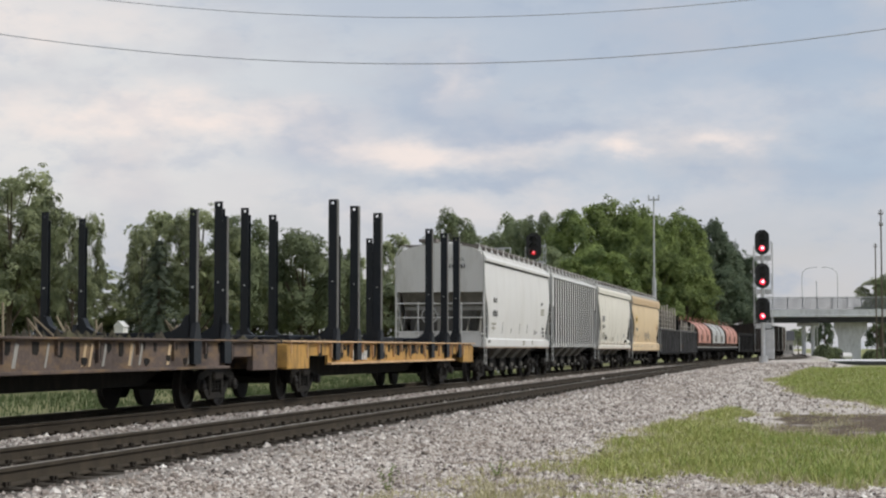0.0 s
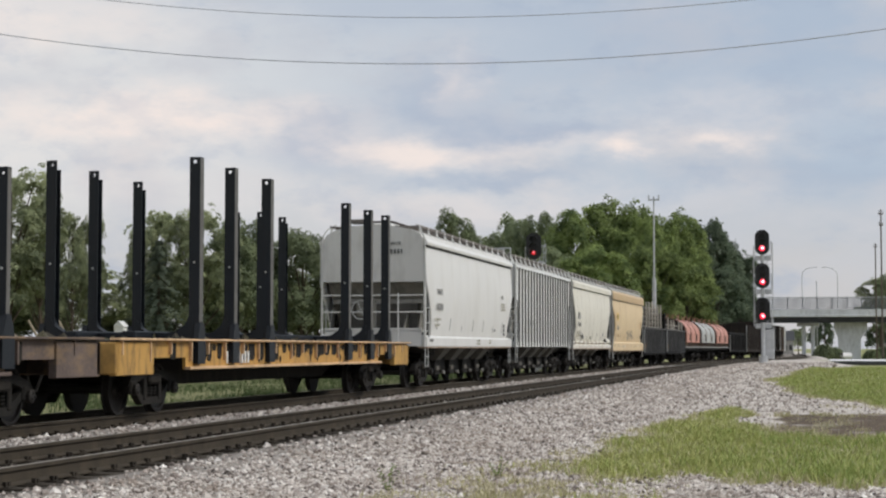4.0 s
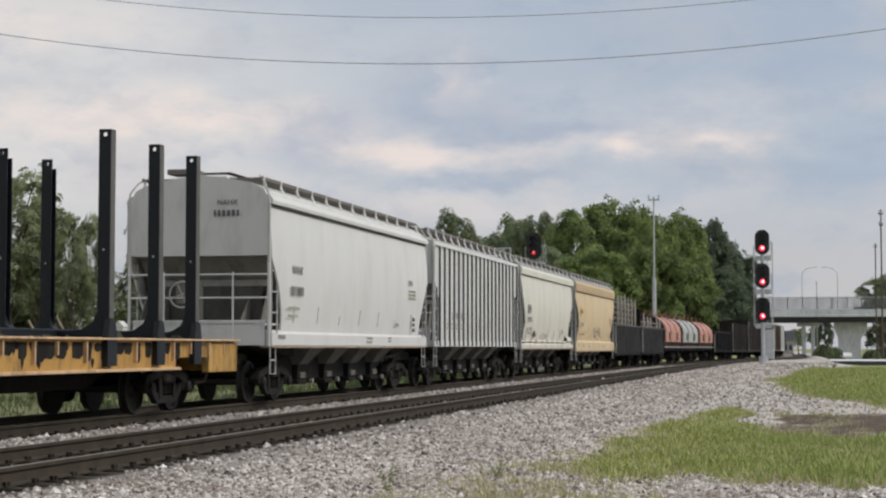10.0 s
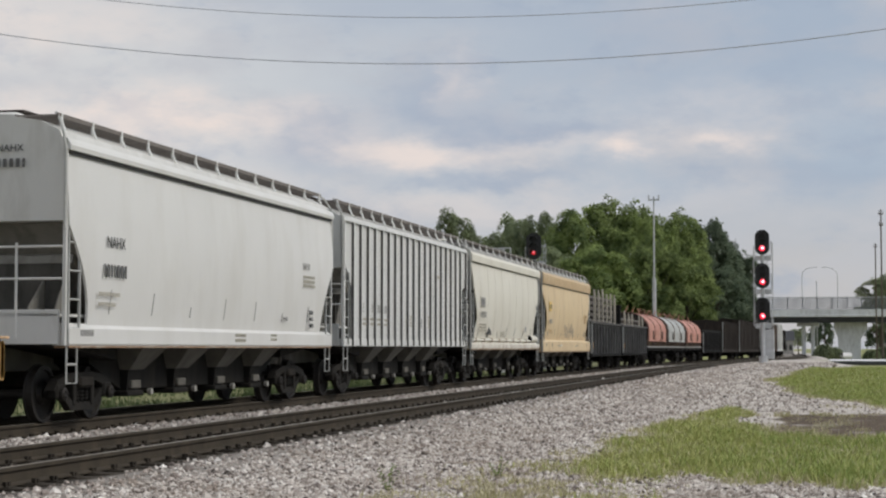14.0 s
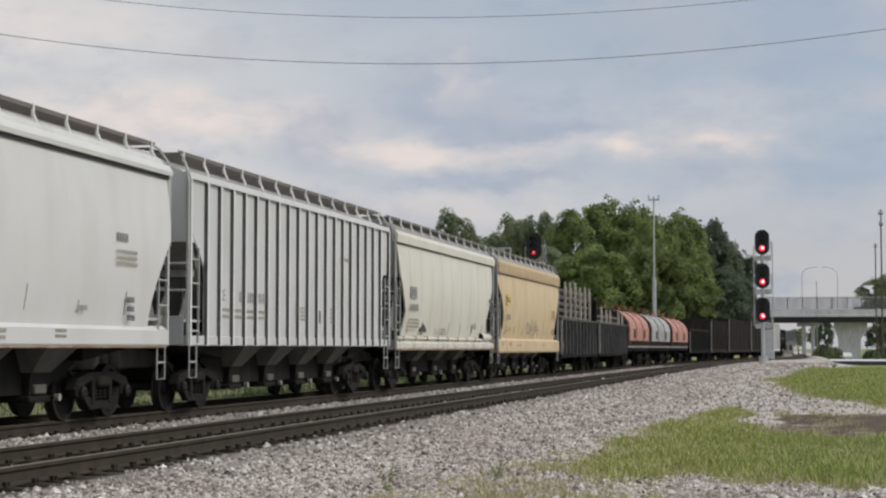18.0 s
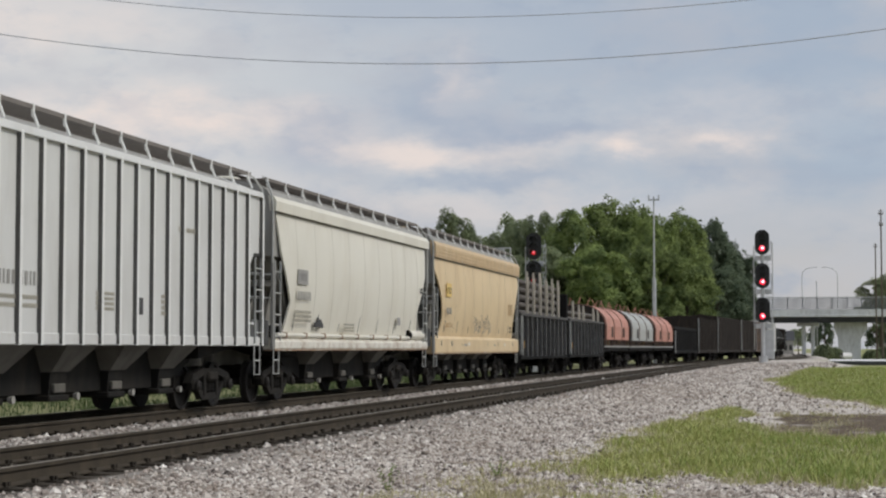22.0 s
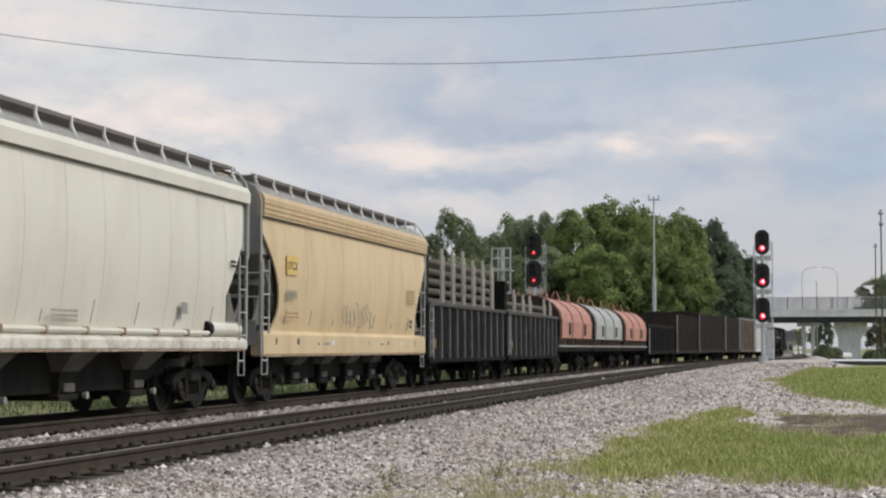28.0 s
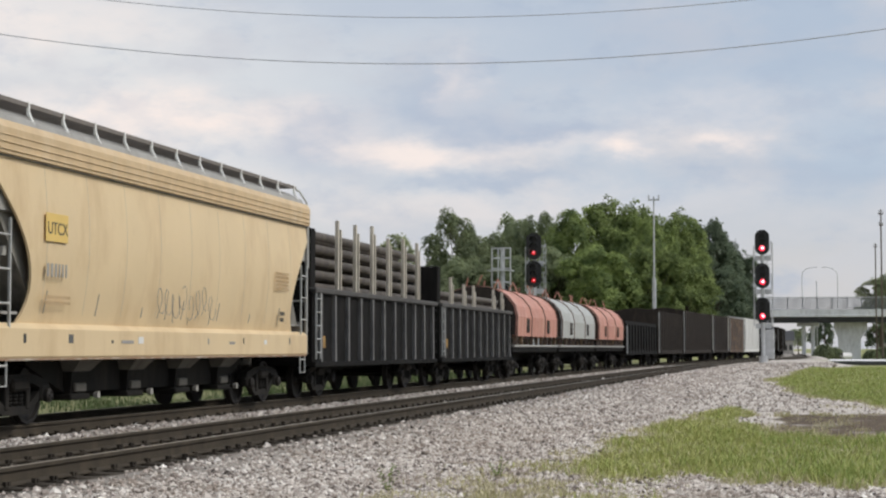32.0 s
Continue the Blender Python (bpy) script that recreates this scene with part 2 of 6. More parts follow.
# ---- mesh helpers ----
class Mesh:
    """Collects vertices and faces of one part."""

    def __init__(self):
        self.v, self.f = [], []

    def add(self, v, f):
        o = len(self.v)
        self.v += [tuple(p) for p in v]
        self.f += [tuple(i + o for i in q) for q in f]
        return self

    def box(self, x0, x1, y0, y1, z0, z1, b=0.0):
        if b <= 0:
            v = [(x, y, z) for x in (x0, x1) for y in (y0, y1) for z in (z0, z1)]
            f = [(0, 1, 3, 2), (4, 6, 7, 5), (0, 4, 5, 1), (2, 3, 7, 6), (0, 2, 6, 4), (1, 5, 7, 3)]
            return self.add(v, f)
        b = min(b, (x1 - x0) / 2.01, (y1 - y0) / 2.01, (z1 - z0) / 2.01)
        # chamfered along the y edges and the ends
        prof = [(x0 + b, z0), (x1 - b, z0), (x1, z0 + b), (x1, z1 - b), (x1 - b, z1), (x0 + b, z1), (x0, z1 - b), (x0, z0 + b)]
        cx, cz = (x0 + x1) / 2, (z0 + z1) / 2
        kx, kz = 1 - 2 * b / (x1 - x0), 1 - 2 * b / (z1 - z0)
        ins = [(cx + (p[0] - cx) * kx, cz + (p[1] - cz) * kz) for p in prof]
        rings = [[(p[0], y0, p[1]) for p in ins], [(p[0], y0 + b, p[1]) for p in prof], [(p[0], y1 - b, p[1]) for p in prof], [(p[0], y1, p[1]) for p in ins]]
        return self.loft(rings)

    def loft(self, rings, caps=True):
        n = len(rings[0])
        v = [p for r in rings for p in r]
        f = []
        for k in range(len(rings) - 1):
            for i in range(n):
                j = (i + 1) % n
                f.append((k * n + i, k * n + j, (k + 1) * n + j, (k + 1) * n + i))
        if caps:
            f.append(tuple(range(n - 1, -1, -1)))
            f.append(tuple((len(rings) - 1) * n + i for i in range(n)))
        return self.add(v, f)

    def prism_y(self, prof, y0, y1):
        """Extrudes the (x, z) outline along y."""
        return self.loft([[(x, y0, z) for x, z in prof], [(x, y1, z) for x, z in prof]])

    def prism_x(self, prof, x0, x1):
        """Extrudes the (y, z) outline along x."""
        return self.loft([[(x0, y, z) for y, z in prof], [(x1, y, z) for y, z in prof]])

    def rod(self, p, q, r, n=8, r2=None):
        p, q = Vector(p), Vector(q)
        d = (q - p).normalized()
        a = d.orthogonal().normalized()
        c = d.cross(a)
        r2 = r if r2 is None else r2
        rings = []
        for o, rr in ((p, r), (q, r2)):
            rings.append([o + (a * math.cos(2 * math.pi * i / n) + c * math.sin(2 * math.pi * i / n)) * rr for i in range(n)])
        return self.loft(rings)

    def path(self, pts, r, n=6):
        """One tube through all the points."""
        p = [Vector(q) for q in pts]
        rings, side = [], None
        for i, q in enumerate(p):
            d = (p[min(i + 1, len(p) - 1)] - p[max(i - 1, 0)]).normalized()
            side = d.orthogonal() if side is None else side - d * side.dot(d)
            side.normalize()
            up = d.cross(side)
            rings.append([q + (side * math.cos(2 * math.pi * k / n) + up * math.sin(2 * math.pi * k / n)) * r for k in range(n)])
        return self.loft(rings)

    def lathe_x(self, prof, n=24, cy=0.0, cz=0.0):
        """Turns the (x, r) outline about an axis along x."""
        rings = [[(x, cy + r * math.cos(2 * math.pi * i / n), cz + r * math.sin(2 * math.pi * i / n)) for i in range(n)] for x, r in prof]
        return self.loft(rings)

    def data(self, name, material, smooth=False):
        me = bpy.data.meshes.new(name)
        me.from_pydata(self.v, [], self.f)
        bm = bmesh.new()
        bm.from_mesh(me)
        bmesh.ops.recalc_face_normals(bm, faces=bm.faces)
        bm.to_mesh(me)
        bm.free()
        me.materials.append(material)
        if smooth:
            me.polygons.foreach_set("use_smooth", [True] * len(me.polygons))
            me.set_sharp_from_angle(angle=0.6)
        return me


def part(name, mesh, material, parent, label="", m=None, smooth=False):
    """Links a mesh as one object under a thing or a part. mesh: a Mesh, or mesh data to share."""
    me = mesh if isinstance(mesh, bpy.types.Mesh) else mesh.data(name, material, smooth)
    ob = new(name, me)
    ob.parent = parent
    if m is not None:
        ob.matrix_basis = m
    if label:
        ob["label"] = label
    return ob


def thing(name, label, category, group="", kind="", m=None):
    ob = tagged(new(name), label, category, group, kind)
    if m is not None:
        ob.matrix_basis = m
    return ob


def solid(name, mesh, material, label, category="", group="", kind="", m=None, smooth=False):
    ob = tagged(new(name, mesh.data(name, material, smooth)), label, category, group, kind)
    if m is not None:
        ob.matrix_basis = m
    return ob


# ---- the line of the track ----
NEAR, FAR = -8.32, -12.33            # centre lines of the empty track and of the train's track
HALF = 1.57                          # half the width of the cars


def bend(y):
    """How far the track has swung to the right at y."""
    q = max(0.0, y - 60.0)
    if y < 200:
        # with a slight early swing where the curve begins
        return 2.46e-4 * q * q + 0.10 * edge(y, 24, 56) * (1 - edge(y, 66, 110))
    # reverse curve under the bridge, then straight
    k = min(y - 200.0, 85.0)
    return 4.8216 + 0.06888 * k - 0.00049 * k * k + (-0.01442 * (y - 285.0) if y > 285 else 0.0)


def on_track(y, track=FAR):
    slope = (bend(y + 6) - bend(y - 6)) / 12
    return pose(track + (bend(y + 6) + bend(y - 6)) / 2, y, 0, 0, 0, -math.degrees(math.atan(slope)))


def travelled(t):
    """Metres that the train has gone at t seconds."""
    return TRAVEL(t)


MOVING = []                          # (car, place along the train, wheelsets)
TRAVEL = np.poly1d(np.polyfit(list(range(0, 33, 2)), [0.0, 4.45, 9.11, 13.86, 18.63, 23.43, 28.27, 33.2, 38.3, 43.49, 48.74, 54.03, 59.27, 64.55, 69.93, 75.6, 81.55], 6))


# ---- ground, track bed and rails ----
def ground_z(x, y):
    up = min(1.0, max(0.0, (y - 50) / 80))
    up = up * up * (3 - 2 * up)
    down = min(1.0, max(0.0, (y - 135) / 150))
    z = -0.42 + 0.55 * up * min(1.0, max(0.0, (x + 9 - bend(y)) / 4)) * (1 - edge(x, 1.0, 4.0) * edge(y, 105, 150)) - 0.75 * down * down * (3 - 2 * down)
    if x < -14:
        z -= 0.18 * min(1.0, (-14 - x) / 4)
    return z


def ground_material():
    """Grass to the far side; gravel, soil and worn grass on the near side."""
    m = bpy.data.materials.new("ground_soil_and_grass")
    m.use_nodes = True
    nt = m.node_tree
    N, L = nt.nodes.new, nt.links.new
    bs = nt.nodes["Principled BSDF"]
    bs.inputs["Roughness"].default_value = 0.95
    co = N("ShaderNodeTexCoord")

    def noise_(scale, detail=4.0):
        n = N("ShaderNodeTexNoise")
        n.inputs["Scale"].default_value, n.inputs["Detail"].default_value = scale, detail
        L(co.outputs["Object"], n.inputs["Vector"])
        return n.outputs["Fac"]

    def mix_(fac, a, b):
        n = N("ShaderNodeMix")
        n.data_type = "RGBA"
        for i, v in ((0, fac), (6, a), (7, b)):
            if isinstance(v, tuple):
                n.inputs[i].default_value = (*v, 1)
            else:
                L(v, n.inputs[i])
        return n.outputs[2]

    def ramp_(v, a, b):
        n = N("ShaderNodeMapRange")
        n.inputs[1].default_value, n.inputs[2].default_value = a, b
        L(v, n.inputs[0])
        return n.outputs[0]

    att = N("ShaderNodeAttribute")
    att.attribute_name = "cover"
    grass = mix_(noise_(1.5), (0.16, 0.19, 0.055), (0.30, 0.31, 0.11))
    grass = mix_(ramp_(noise_(9.0), 0.4, 0.7), grass, (0.23, 0.22, 0.085))
    vor = N("ShaderNodeTexVoronoi")
    vor.inputs["Scale"].default_value = 16.0
    L(co.outputs["Object"], vor.inputs["Vector"])
    sep = N("ShaderNodeSeparateColor")
    L(vor.outputs["Color"], sep.inputs[0])
    grav = mix_(sep.outputs[0], (0.30, 0.26, 0.235), (0.78, 0.73, 0.67))
    grav = mix_(ramp_(noise_(0.8), 0.45, 1.1), grav, (0.50, 0.455, 0.40))
    grav = mix_(ramp_(noise_(3.0, 6.0), 0.42, 0.95), grav, (0.30, 0.265, 0.235))
    soil = mix_(ramp_(noise_(7.0, 8.0), 0.35, 0.68), (0.045, 0.031, 0.019), (0.145, 0.10, 0.06))
    soil = mix_(ramp_(noise_(1.1, 5.0), 0.60, 0.74), soil, grass)
    sc = N("ShaderNodeSeparateColor")
    L(att.outputs["Color"], sc.inputs[0])
    wob = N("ShaderNodeMath")
    wob.operation = "MULTIPLY_ADD"
    L(noise_(2.5, 6.0), wob.inputs[0])
    wob.inputs[1].default_value = 0.9
    L(sc.outputs[0], wob.inputs[2])
    col = mix_(ramp_(wob.outputs[0], 0.83, 1.07), grav, grass)
    wob2 = N("ShaderNodeMath")
    wob2.operation = "MULTIPLY_ADD"
    L(noise_(1.2, 6.0), wob2.inputs[0])
    wob2.inputs[1].default_value = 0.9
    L(sc.outputs[1], wob2.inputs[2])
    col = mix_(ramp_(wob2.outputs[0], 0.85, 1.1), col, soil)
    # third channel: oily ballast on the bed, painted shade on the far-side grass
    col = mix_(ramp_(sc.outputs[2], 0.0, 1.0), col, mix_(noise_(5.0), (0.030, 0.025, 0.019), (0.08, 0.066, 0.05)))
    L(col, bs.inputs["Base Color"])
    bp = N("ShaderNodeBump")
    bp.inputs["Strength"].default_value, bp.inputs["Distance"].default_value = 0.5, 0.04
    L(vor.outputs["Distance"], bp.inputs["Height"])
    L(bp.outputs[0], bs.inputs["Normal"])
    return m


def edge(v, a, b):
    """0 at a, 1 at b, smooth."""
    q = min(1.0, max(0.0, (v - a) / (b - a)))
    return q * q * (3 - 2 * q)


def grass_cover(x, y):
    """How grassy the ground is: the far side wholly, two tongues of grass beside the gravel on the near side."""
    if x < -15 + bend(y):
        return 1.0
    nx, ny = noise.noise(Vector((x * 0.8, y * 0.25, 1.0))), noise.noise(Vector((x * 1.3, y * 0.4, 7.0)))
    x, y = x + 0.5 * nx + 0.22 * noise.noise(Vector((x * 4.1, y * 1.7, 4.0))), y + 1.9 * ny + 0.9 * noise.noise(Vector((x * 3.7, y * 1.3, 2.0)))
    if y > 150:
        return 1.0 * edge(x - bend(y), -4, 0)
    # near tongue: from the foreground up to a point beside the track
    lo = float(np.interp(y, (20, 22, 28, 34, 42, 44), (-2.6, -3.35, -3.35, -2.95, -2.75, -2.0)))
    hi = float(np.interp(y, (29, 31.5, 34, 36.5, 40, 44), (9.0, 1.0, -0.8, -1.5, -1.3, -1.9)))
    a = edge(x, lo - 0.35, lo + 0.75) * edge(y, 19.3, 21.6) * (1 - edge(x, hi - 0.25, hi + 0.25)) * (1 - edge(y, 43, 45))
    # far tongue, beyond the bare soil
    lim = float(np.interp(y, (46, 48, 52, 56, 66, 78, 89, 101, 107, 112), (3.0, 2.0, 1.1, -0.15, -0.9, -1.77, -0.89, -0.24, 1.6, 4.0)))
    b = edge(x, lim - 0.25, lim + 0.45)
    c = edge(x, 1.5, 4.0)
    return max(a, b, c)


def soil_cover(x, y):
    n = noise.noise(Vector((x * 0.9, y * 0.35, 2.0))) + 0.5 * noise.noise(Vector((x * 2.6, y * 0.9, 6.0)))
    a = edge(x + 0.4 * n, -1.2, -0.2) * edge(y + 1.5 * n, 29.5, 32.0) * (1 - edge(y + 2.5 * n, 40, 45))
    b = 0.45 * edge(x, -0.6, 0.6) * edge(y, 44, 45.5) * (1 - edge(y, 46.5, 49))
    return max(0.0, min(1.0, max(a, b) * (0.85 + 0.5 * n)))


def build_ground():
    xs = [-3000, -1200, -500, -250, -150, -100, -70, -50, -40, -32, -26, -22, -19, -17, -15.5, -14.5] + [-14 + 0.5 * i for i in range(18)] + [-5 + 0.2 * i for i in range(55)] + [6 + 0.5 * i for i in range(20)] + [17, 20, 25, 32, 45, 70, 110, 200, 500, 1200, 3000]
    ys = [-3000, -800, -200, -60, -20, -5, 2, 6, 9] + [11 + 0.5 * i for i in range(96)] + [60 + 3 * i for i in range(40)] + [182, 190, 200, 215, 230, 250, 270, 290, 320, 360, 420, 550, 800, 1500, 3000, 4500]
    me = bpy.data.meshes.new("ground")
    v = [(x, y, ground_z(x, y)) for y in ys for x in xs]
    n = len(xs)
    f = [(j * n + i, j * n + i + 1, (j + 1) * n + i + 1, (j + 1) * n + i) for j in range(len(ys) - 1) for i in range(n - 1)]
    me.from_pydata(v, [], f)
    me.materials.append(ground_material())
    col = me.color_attributes.new("cover", "FLOAT_COLOR", "POINT")
    for i, p in enumerate(v):
        # 0.4 in the third channel puts shade into the far-side grass colour
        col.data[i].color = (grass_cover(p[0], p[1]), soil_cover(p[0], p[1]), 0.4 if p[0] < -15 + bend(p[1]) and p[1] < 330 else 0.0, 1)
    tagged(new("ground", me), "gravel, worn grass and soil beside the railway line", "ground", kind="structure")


def along(prof, y0, y1, step, centre, material, name, label, closed=True, drop=0.0):
    """Sweeps an (x, z) outline along the bending track."""
    me = Mesh()
    rings, y = [], y0
    while y <= y1:
        sl = (bend(y + 1) - bend(y - 1)) / 2
        c = 1 / math.hypot(1, sl)
        rings.append([(centre + bend(y) + x * c, y - x * sl * c, z) for x, z in prof])
        y += step if y > 0 else step * 4
    if closed:
        me.loft(rings)
    else:
        k = len(prof)
        me.add([p for r in rings for p in r], [(j * k + i, j * k + i + 1, (j + 1) * k + i + 1, (j + 1) * k + i) for j in range(len(rings) - 1) for i in range(k - 1)])
    return tagged(new(name, me.data(name, material)), label, kind="structure")


# cross-section of the stone bed about the line midway between the tracks
BED = [(-6.6, -0.62), (-4.5, -0.30), (-3.9, -0.235), (-3.5, -0.20), (-3.1, -0.195), (-2.8, -0.21), (-2.0, -0.215), (-1.2, -0.21), (-0.95, -0.18), (-0.6, -0.145), (-0.3, -0.14), (0.0, -0.14), (0.3, -0.14), (0.6, -0.145), (0.95, -0.18), (1.2, -0.21), (2.0, -0.215), (2.75, -0.215), (3.0, -0.205), (3.15, -0.188), (3.3, -0.178), (3.55, -0.19), (3.9, -0.25), (5.0, -0.40), (5.9, -0.455)]


def build_track():
    mid = (NEAR + FAR) / 2
    bedm = bpy.data.materials["ground_soil_and_grass"]
    bed = along(BED, -40, 400, 2.0, mid, bedm, "track_bed", "grey crushed-stone track bed under two tracks", closed=False)
    me = bed.data
    col = me.color_attributes.new("cover", "FLOAT_COLOR", "POINT")
    for i, p in enumerate(me.vertices):
        q = p.co.x - bend(p.co.y)
        oil = max(1 - edge(abs(q - FAR), 0.95, 1.45), 1.0 * (1 - edge(abs(q - NEAR), 1.15, 1.5)), 0.6 * (1 - edge(abs(q - NEAR - 1.3), 0.3, 1.1)), 0.5 * (1 - edge(abs(q - mid), 0.6, 1.0)))
        col.data[i].color = (0.75 * (1 - edge(q, -16.6, -14.6)), 0, oil, 1)
    foot, head = 0.075, 0.037
    prof = [(-foot, -0.18), (foot, -0.18), (foot, -0.165), (0.012, -0.145), (0.009, -0.05), (head, -0.038), (head, -0.006), (head - 0.01, -0.0005), (-head + 0.01, -0.0005), (-head, -0.006), (-head, -0.038), (-0.009, -0.05), (-0.012, -0.145), (-foot, -0.165)]
    for c in (NEAR, FAR):
        tr = tagged(new("railway_track"), "steel rails spiked to dark creosoted ties" if c == NEAR else "steel rails under the train", kind="structure")
        for sgn in (-1, 1):
            r = along(prof, -40, 400, 2.0, c + sgn * 0.755, M_["rail"], "rail", "rust-brown rail")
            r.parent = tr
            h = along([(-0.03, 0.0), (0.03, 0.0), (0.03, 0.002), (-0.03, 0.002)], -40, 400, 2.0, c + sgn * 0.755, M_["railtop"], "running_face", "polished running face")
            h.parent = r
        # ties with plates and spikes
        t = Mesh().box(-1.3, 1.3, -0.115, 0.115, -0.36, -0.185, 0.012)
        for sgn in (-1, 1):
            t.box(sgn * 0.755 - 0.17, sgn * 0.755 + 0.17, -0.095, 0.095, -0.187, -0.176)
            for dx in (-0.1, 0.1):
                t.box(sgn * 0.755 + dx - 0.02, sgn * 0.755 + dx + 0.02, -0.05, -0.01, -0.18, -0.13)
                t.box(sgn * 0.755 + dx - 0.02, sgn * 0.755 + dx + 0.02, 0.02, 0.06, -0.18, -0.135)
        tie = t.data("tie", M_["tie"])
        rng = random.Random(5)
        y, n = 9.0, 0
        rest = Mesh()
        while y < 260:
            m = on_track(y, c) @ pose(rng.uniform(-0.04, 0.04), 0, rng.uniform(-0.012, 0.006), 0, 0, rng.uniform(-1.2, 1.2))
            if (c == NEAR and n < 230) or (c == FAR and n < 110):
                part("tie", tie, None, tr, m=m)
            else:
                rest.add([m @ Vector(p) for p in [(-1.3, -0.11, -0.185), (1.3, -0.11, -0.185), (1.3, 0.11, -0.185), (-1.3, 0.11, -0.185), (-1.3, -0.11, -0.36), (1.3, -0.11, -0.36)]], [(0, 1, 2, 3), (0, 4, 5, 1)])
            n += 1
            y += 0.52
        o = part("far_ties", rest, M_["tie"], tr)
        o["kind"] = "stuff"


def build_stones():
    """Loose crushed stone on the bed and beside it, near the camera."""
    rng = random.Random(11)
    octa = [(1, 0, 0), (0, 1, 0), (-1, 0, 0), (0, -1, 0), (0, 0, 1), (0, 0, -1)]
    of = [(0, 1, 4), (1, 2, 4), (2, 3, 4), (3, 0, 4), (1, 0, 5), (2, 1, 5), (3, 2, 5), (0, 3, 5)]
    v, f = [], []
    mid = (NEAR + FAR) / 2

    def top(x, y):
        q = x - mid - bend(y)
        return max(ground_z(x, y), float(np.interp(q, [p[0] for p in BED], [p[1] for p in BED])))

    n = 0
    while n < 66000:
        y = 13 + 110 * rng.random() ** 2.6
        x = rng.uniform(-12.2, 1.8)
        if abs(x - FAR) < 1.2 or (abs(x - NEAR - bend(y)) < 1.1 and rng.random() < 0.93) or (0 < x - NEAR < 2.2 and rng.random() < 0.93 * (1 - edge(x - NEAR, 1.15, 2.1))):
            continue
        if abs(x - mid - bend(y)) < 0.9 and rng.random() < 0.6:
            continue
        if not (-0.36 < (x + 0.262 * y) / y < 0.34):
            continue
        sand = edge(x + 0.5 * noise.noise(Vector((x, y * 0.4, 8.0))), -3.9, -2.9) * edge(y, 22, 26)
        if rng.random() < 0.72 * sand:
            continue
        if rng.random() < grass_cover(x, y) * 1.05 or rng.random() < soil_cover(x, y) * 2.2:
            continue
        s = rng.uniform(0.016, 0.036) * (1 + max(0.0, y - 22) * 0.011) * (1.6 if rng.random() < 0.04 else 1)
        if abs(abs(x - NEAR - bend(y)) - 0.755) < 0.09:
            continue
        z = top(x, y) + s * 0.25
        a = rng.uniform(0, 6.28)
        c, d = math.cos(a) * s, math.sin(a) * s
        o = len(v)
        kx, ky, kz = rng.uniform(0.7, 1.3), rng.uniform(0.7, 1.3), rng.uniform(0.5, 1.0)
        for p in octa:
            px, py, pz = p[0] * kx + rng.uniform(-0.3, 0.3), p[1] * ky + rng.uniform(-0.3, 0.3), p[2] * kz + rng.uniform(-0.25, 0.25)
            v.append((x + px * c - py * d, y + px * d + py * c, z + pz * s))
        f += [(i + o, j + o, k + o) for i, j, k in of]
        n += 1
    me = bpy.data.meshes.new("crushed_stone")
    me.from_pydata(v, [], f)
    m = bpy.data.materials.new("crushed_stone")
    m.use_nodes = True
    nt = m.node_tree
    g = nt.nodes.new("ShaderNodeNewGeometry")
    r = nt.nodes.new("ShaderNodeValToRGB")
    e = r.color_ramp.elements
    e[0].color, e[1].color = (0.06, 0.05, 0.045, 1), (0.84, 0.80, 0.75, 1)
    k = e.new(0.45)
    k.color = (0.46, 0.405, 0.365, 1)
    k = e.new(0.75)
    k.color = (0.63, 0.575, 0.525, 1)
    nt.links.new(g.outputs["Random Per Island"], r.inputs[0])
    tc = nt.nodes.new("ShaderNodeTexCoord")
    dn = nt.nodes.new("ShaderNodeTexNoise")
    dn.inputs["Scale"].default_value, dn.inputs["Detail"].default_value = 0.9, 6.0
    nt.links.new(tc.outputs["Object"], dn.inputs["Vector"])
    dr = nt.nodes.new("ShaderNodeMapRange")
    dr.inputs[1].default_value, dr.inputs[2].default_value, dr.inputs[4].default_value = 0.46, 0.72, 0.65
    nt.links.new(dn.outputs["Fac"], dr.inputs[0])
    dm = nt.nodes.new("ShaderNodeMix")
    dm.data_type = "RGBA"
    nt.links.new(dr.outputs[0], dm.inputs[0])
    nt.links.new(r.outputs[0], dm.inputs[6])
    dm.inputs[7].default_value = (0.27, 0.215, 0.17, 1)
    nt.links.new(dm.outputs[2], nt.nodes["Principled BSDF"].inputs["Base Color"])
    nt.nodes["Principled BSDF"].inputs["Roughness"].default_value = 0.95
    k = e.new(0.2)
    k.color = (0.26, 0.22, 0.195, 1)
    me.materials.append(m)
    tagged(new("crushed_stone", me), "loose grey and pinkish crushed stone ballast", "ballast", kind="stuff")


def blade_object(name, v, f, stops, label):
    me = bpy.data.meshes.new(name)
    me.from_pydata(v, [], f)
    m = bpy.data.materials.new(name + "_blades")
    m.use_nodes = True
    nt = m.node_tree
    g = nt.nodes.new("ShaderNodeNewGeometry")
    r = nt.nodes.new("ShaderNodeValToRGB")
    e = r.color_ramp.elements
    e[0].color, e[1].color = (*stops[0], 1), (*stops[2], 1)
    k = e.new(0.65)
    k.color = (*stops[1], 1)
    nt.links.new(g.outputs["Random Per Island"], r.inputs[0])
    bs = nt.nodes["Principled BSDF"]
    nt.links.new(r.outputs[0], bs.inputs["Base Color"])
    bs.inputs["Roughness"].default_value = 0.8
    me.materials.append(m)
    tagged(new(name, me), label, "grass", kind="stuff")


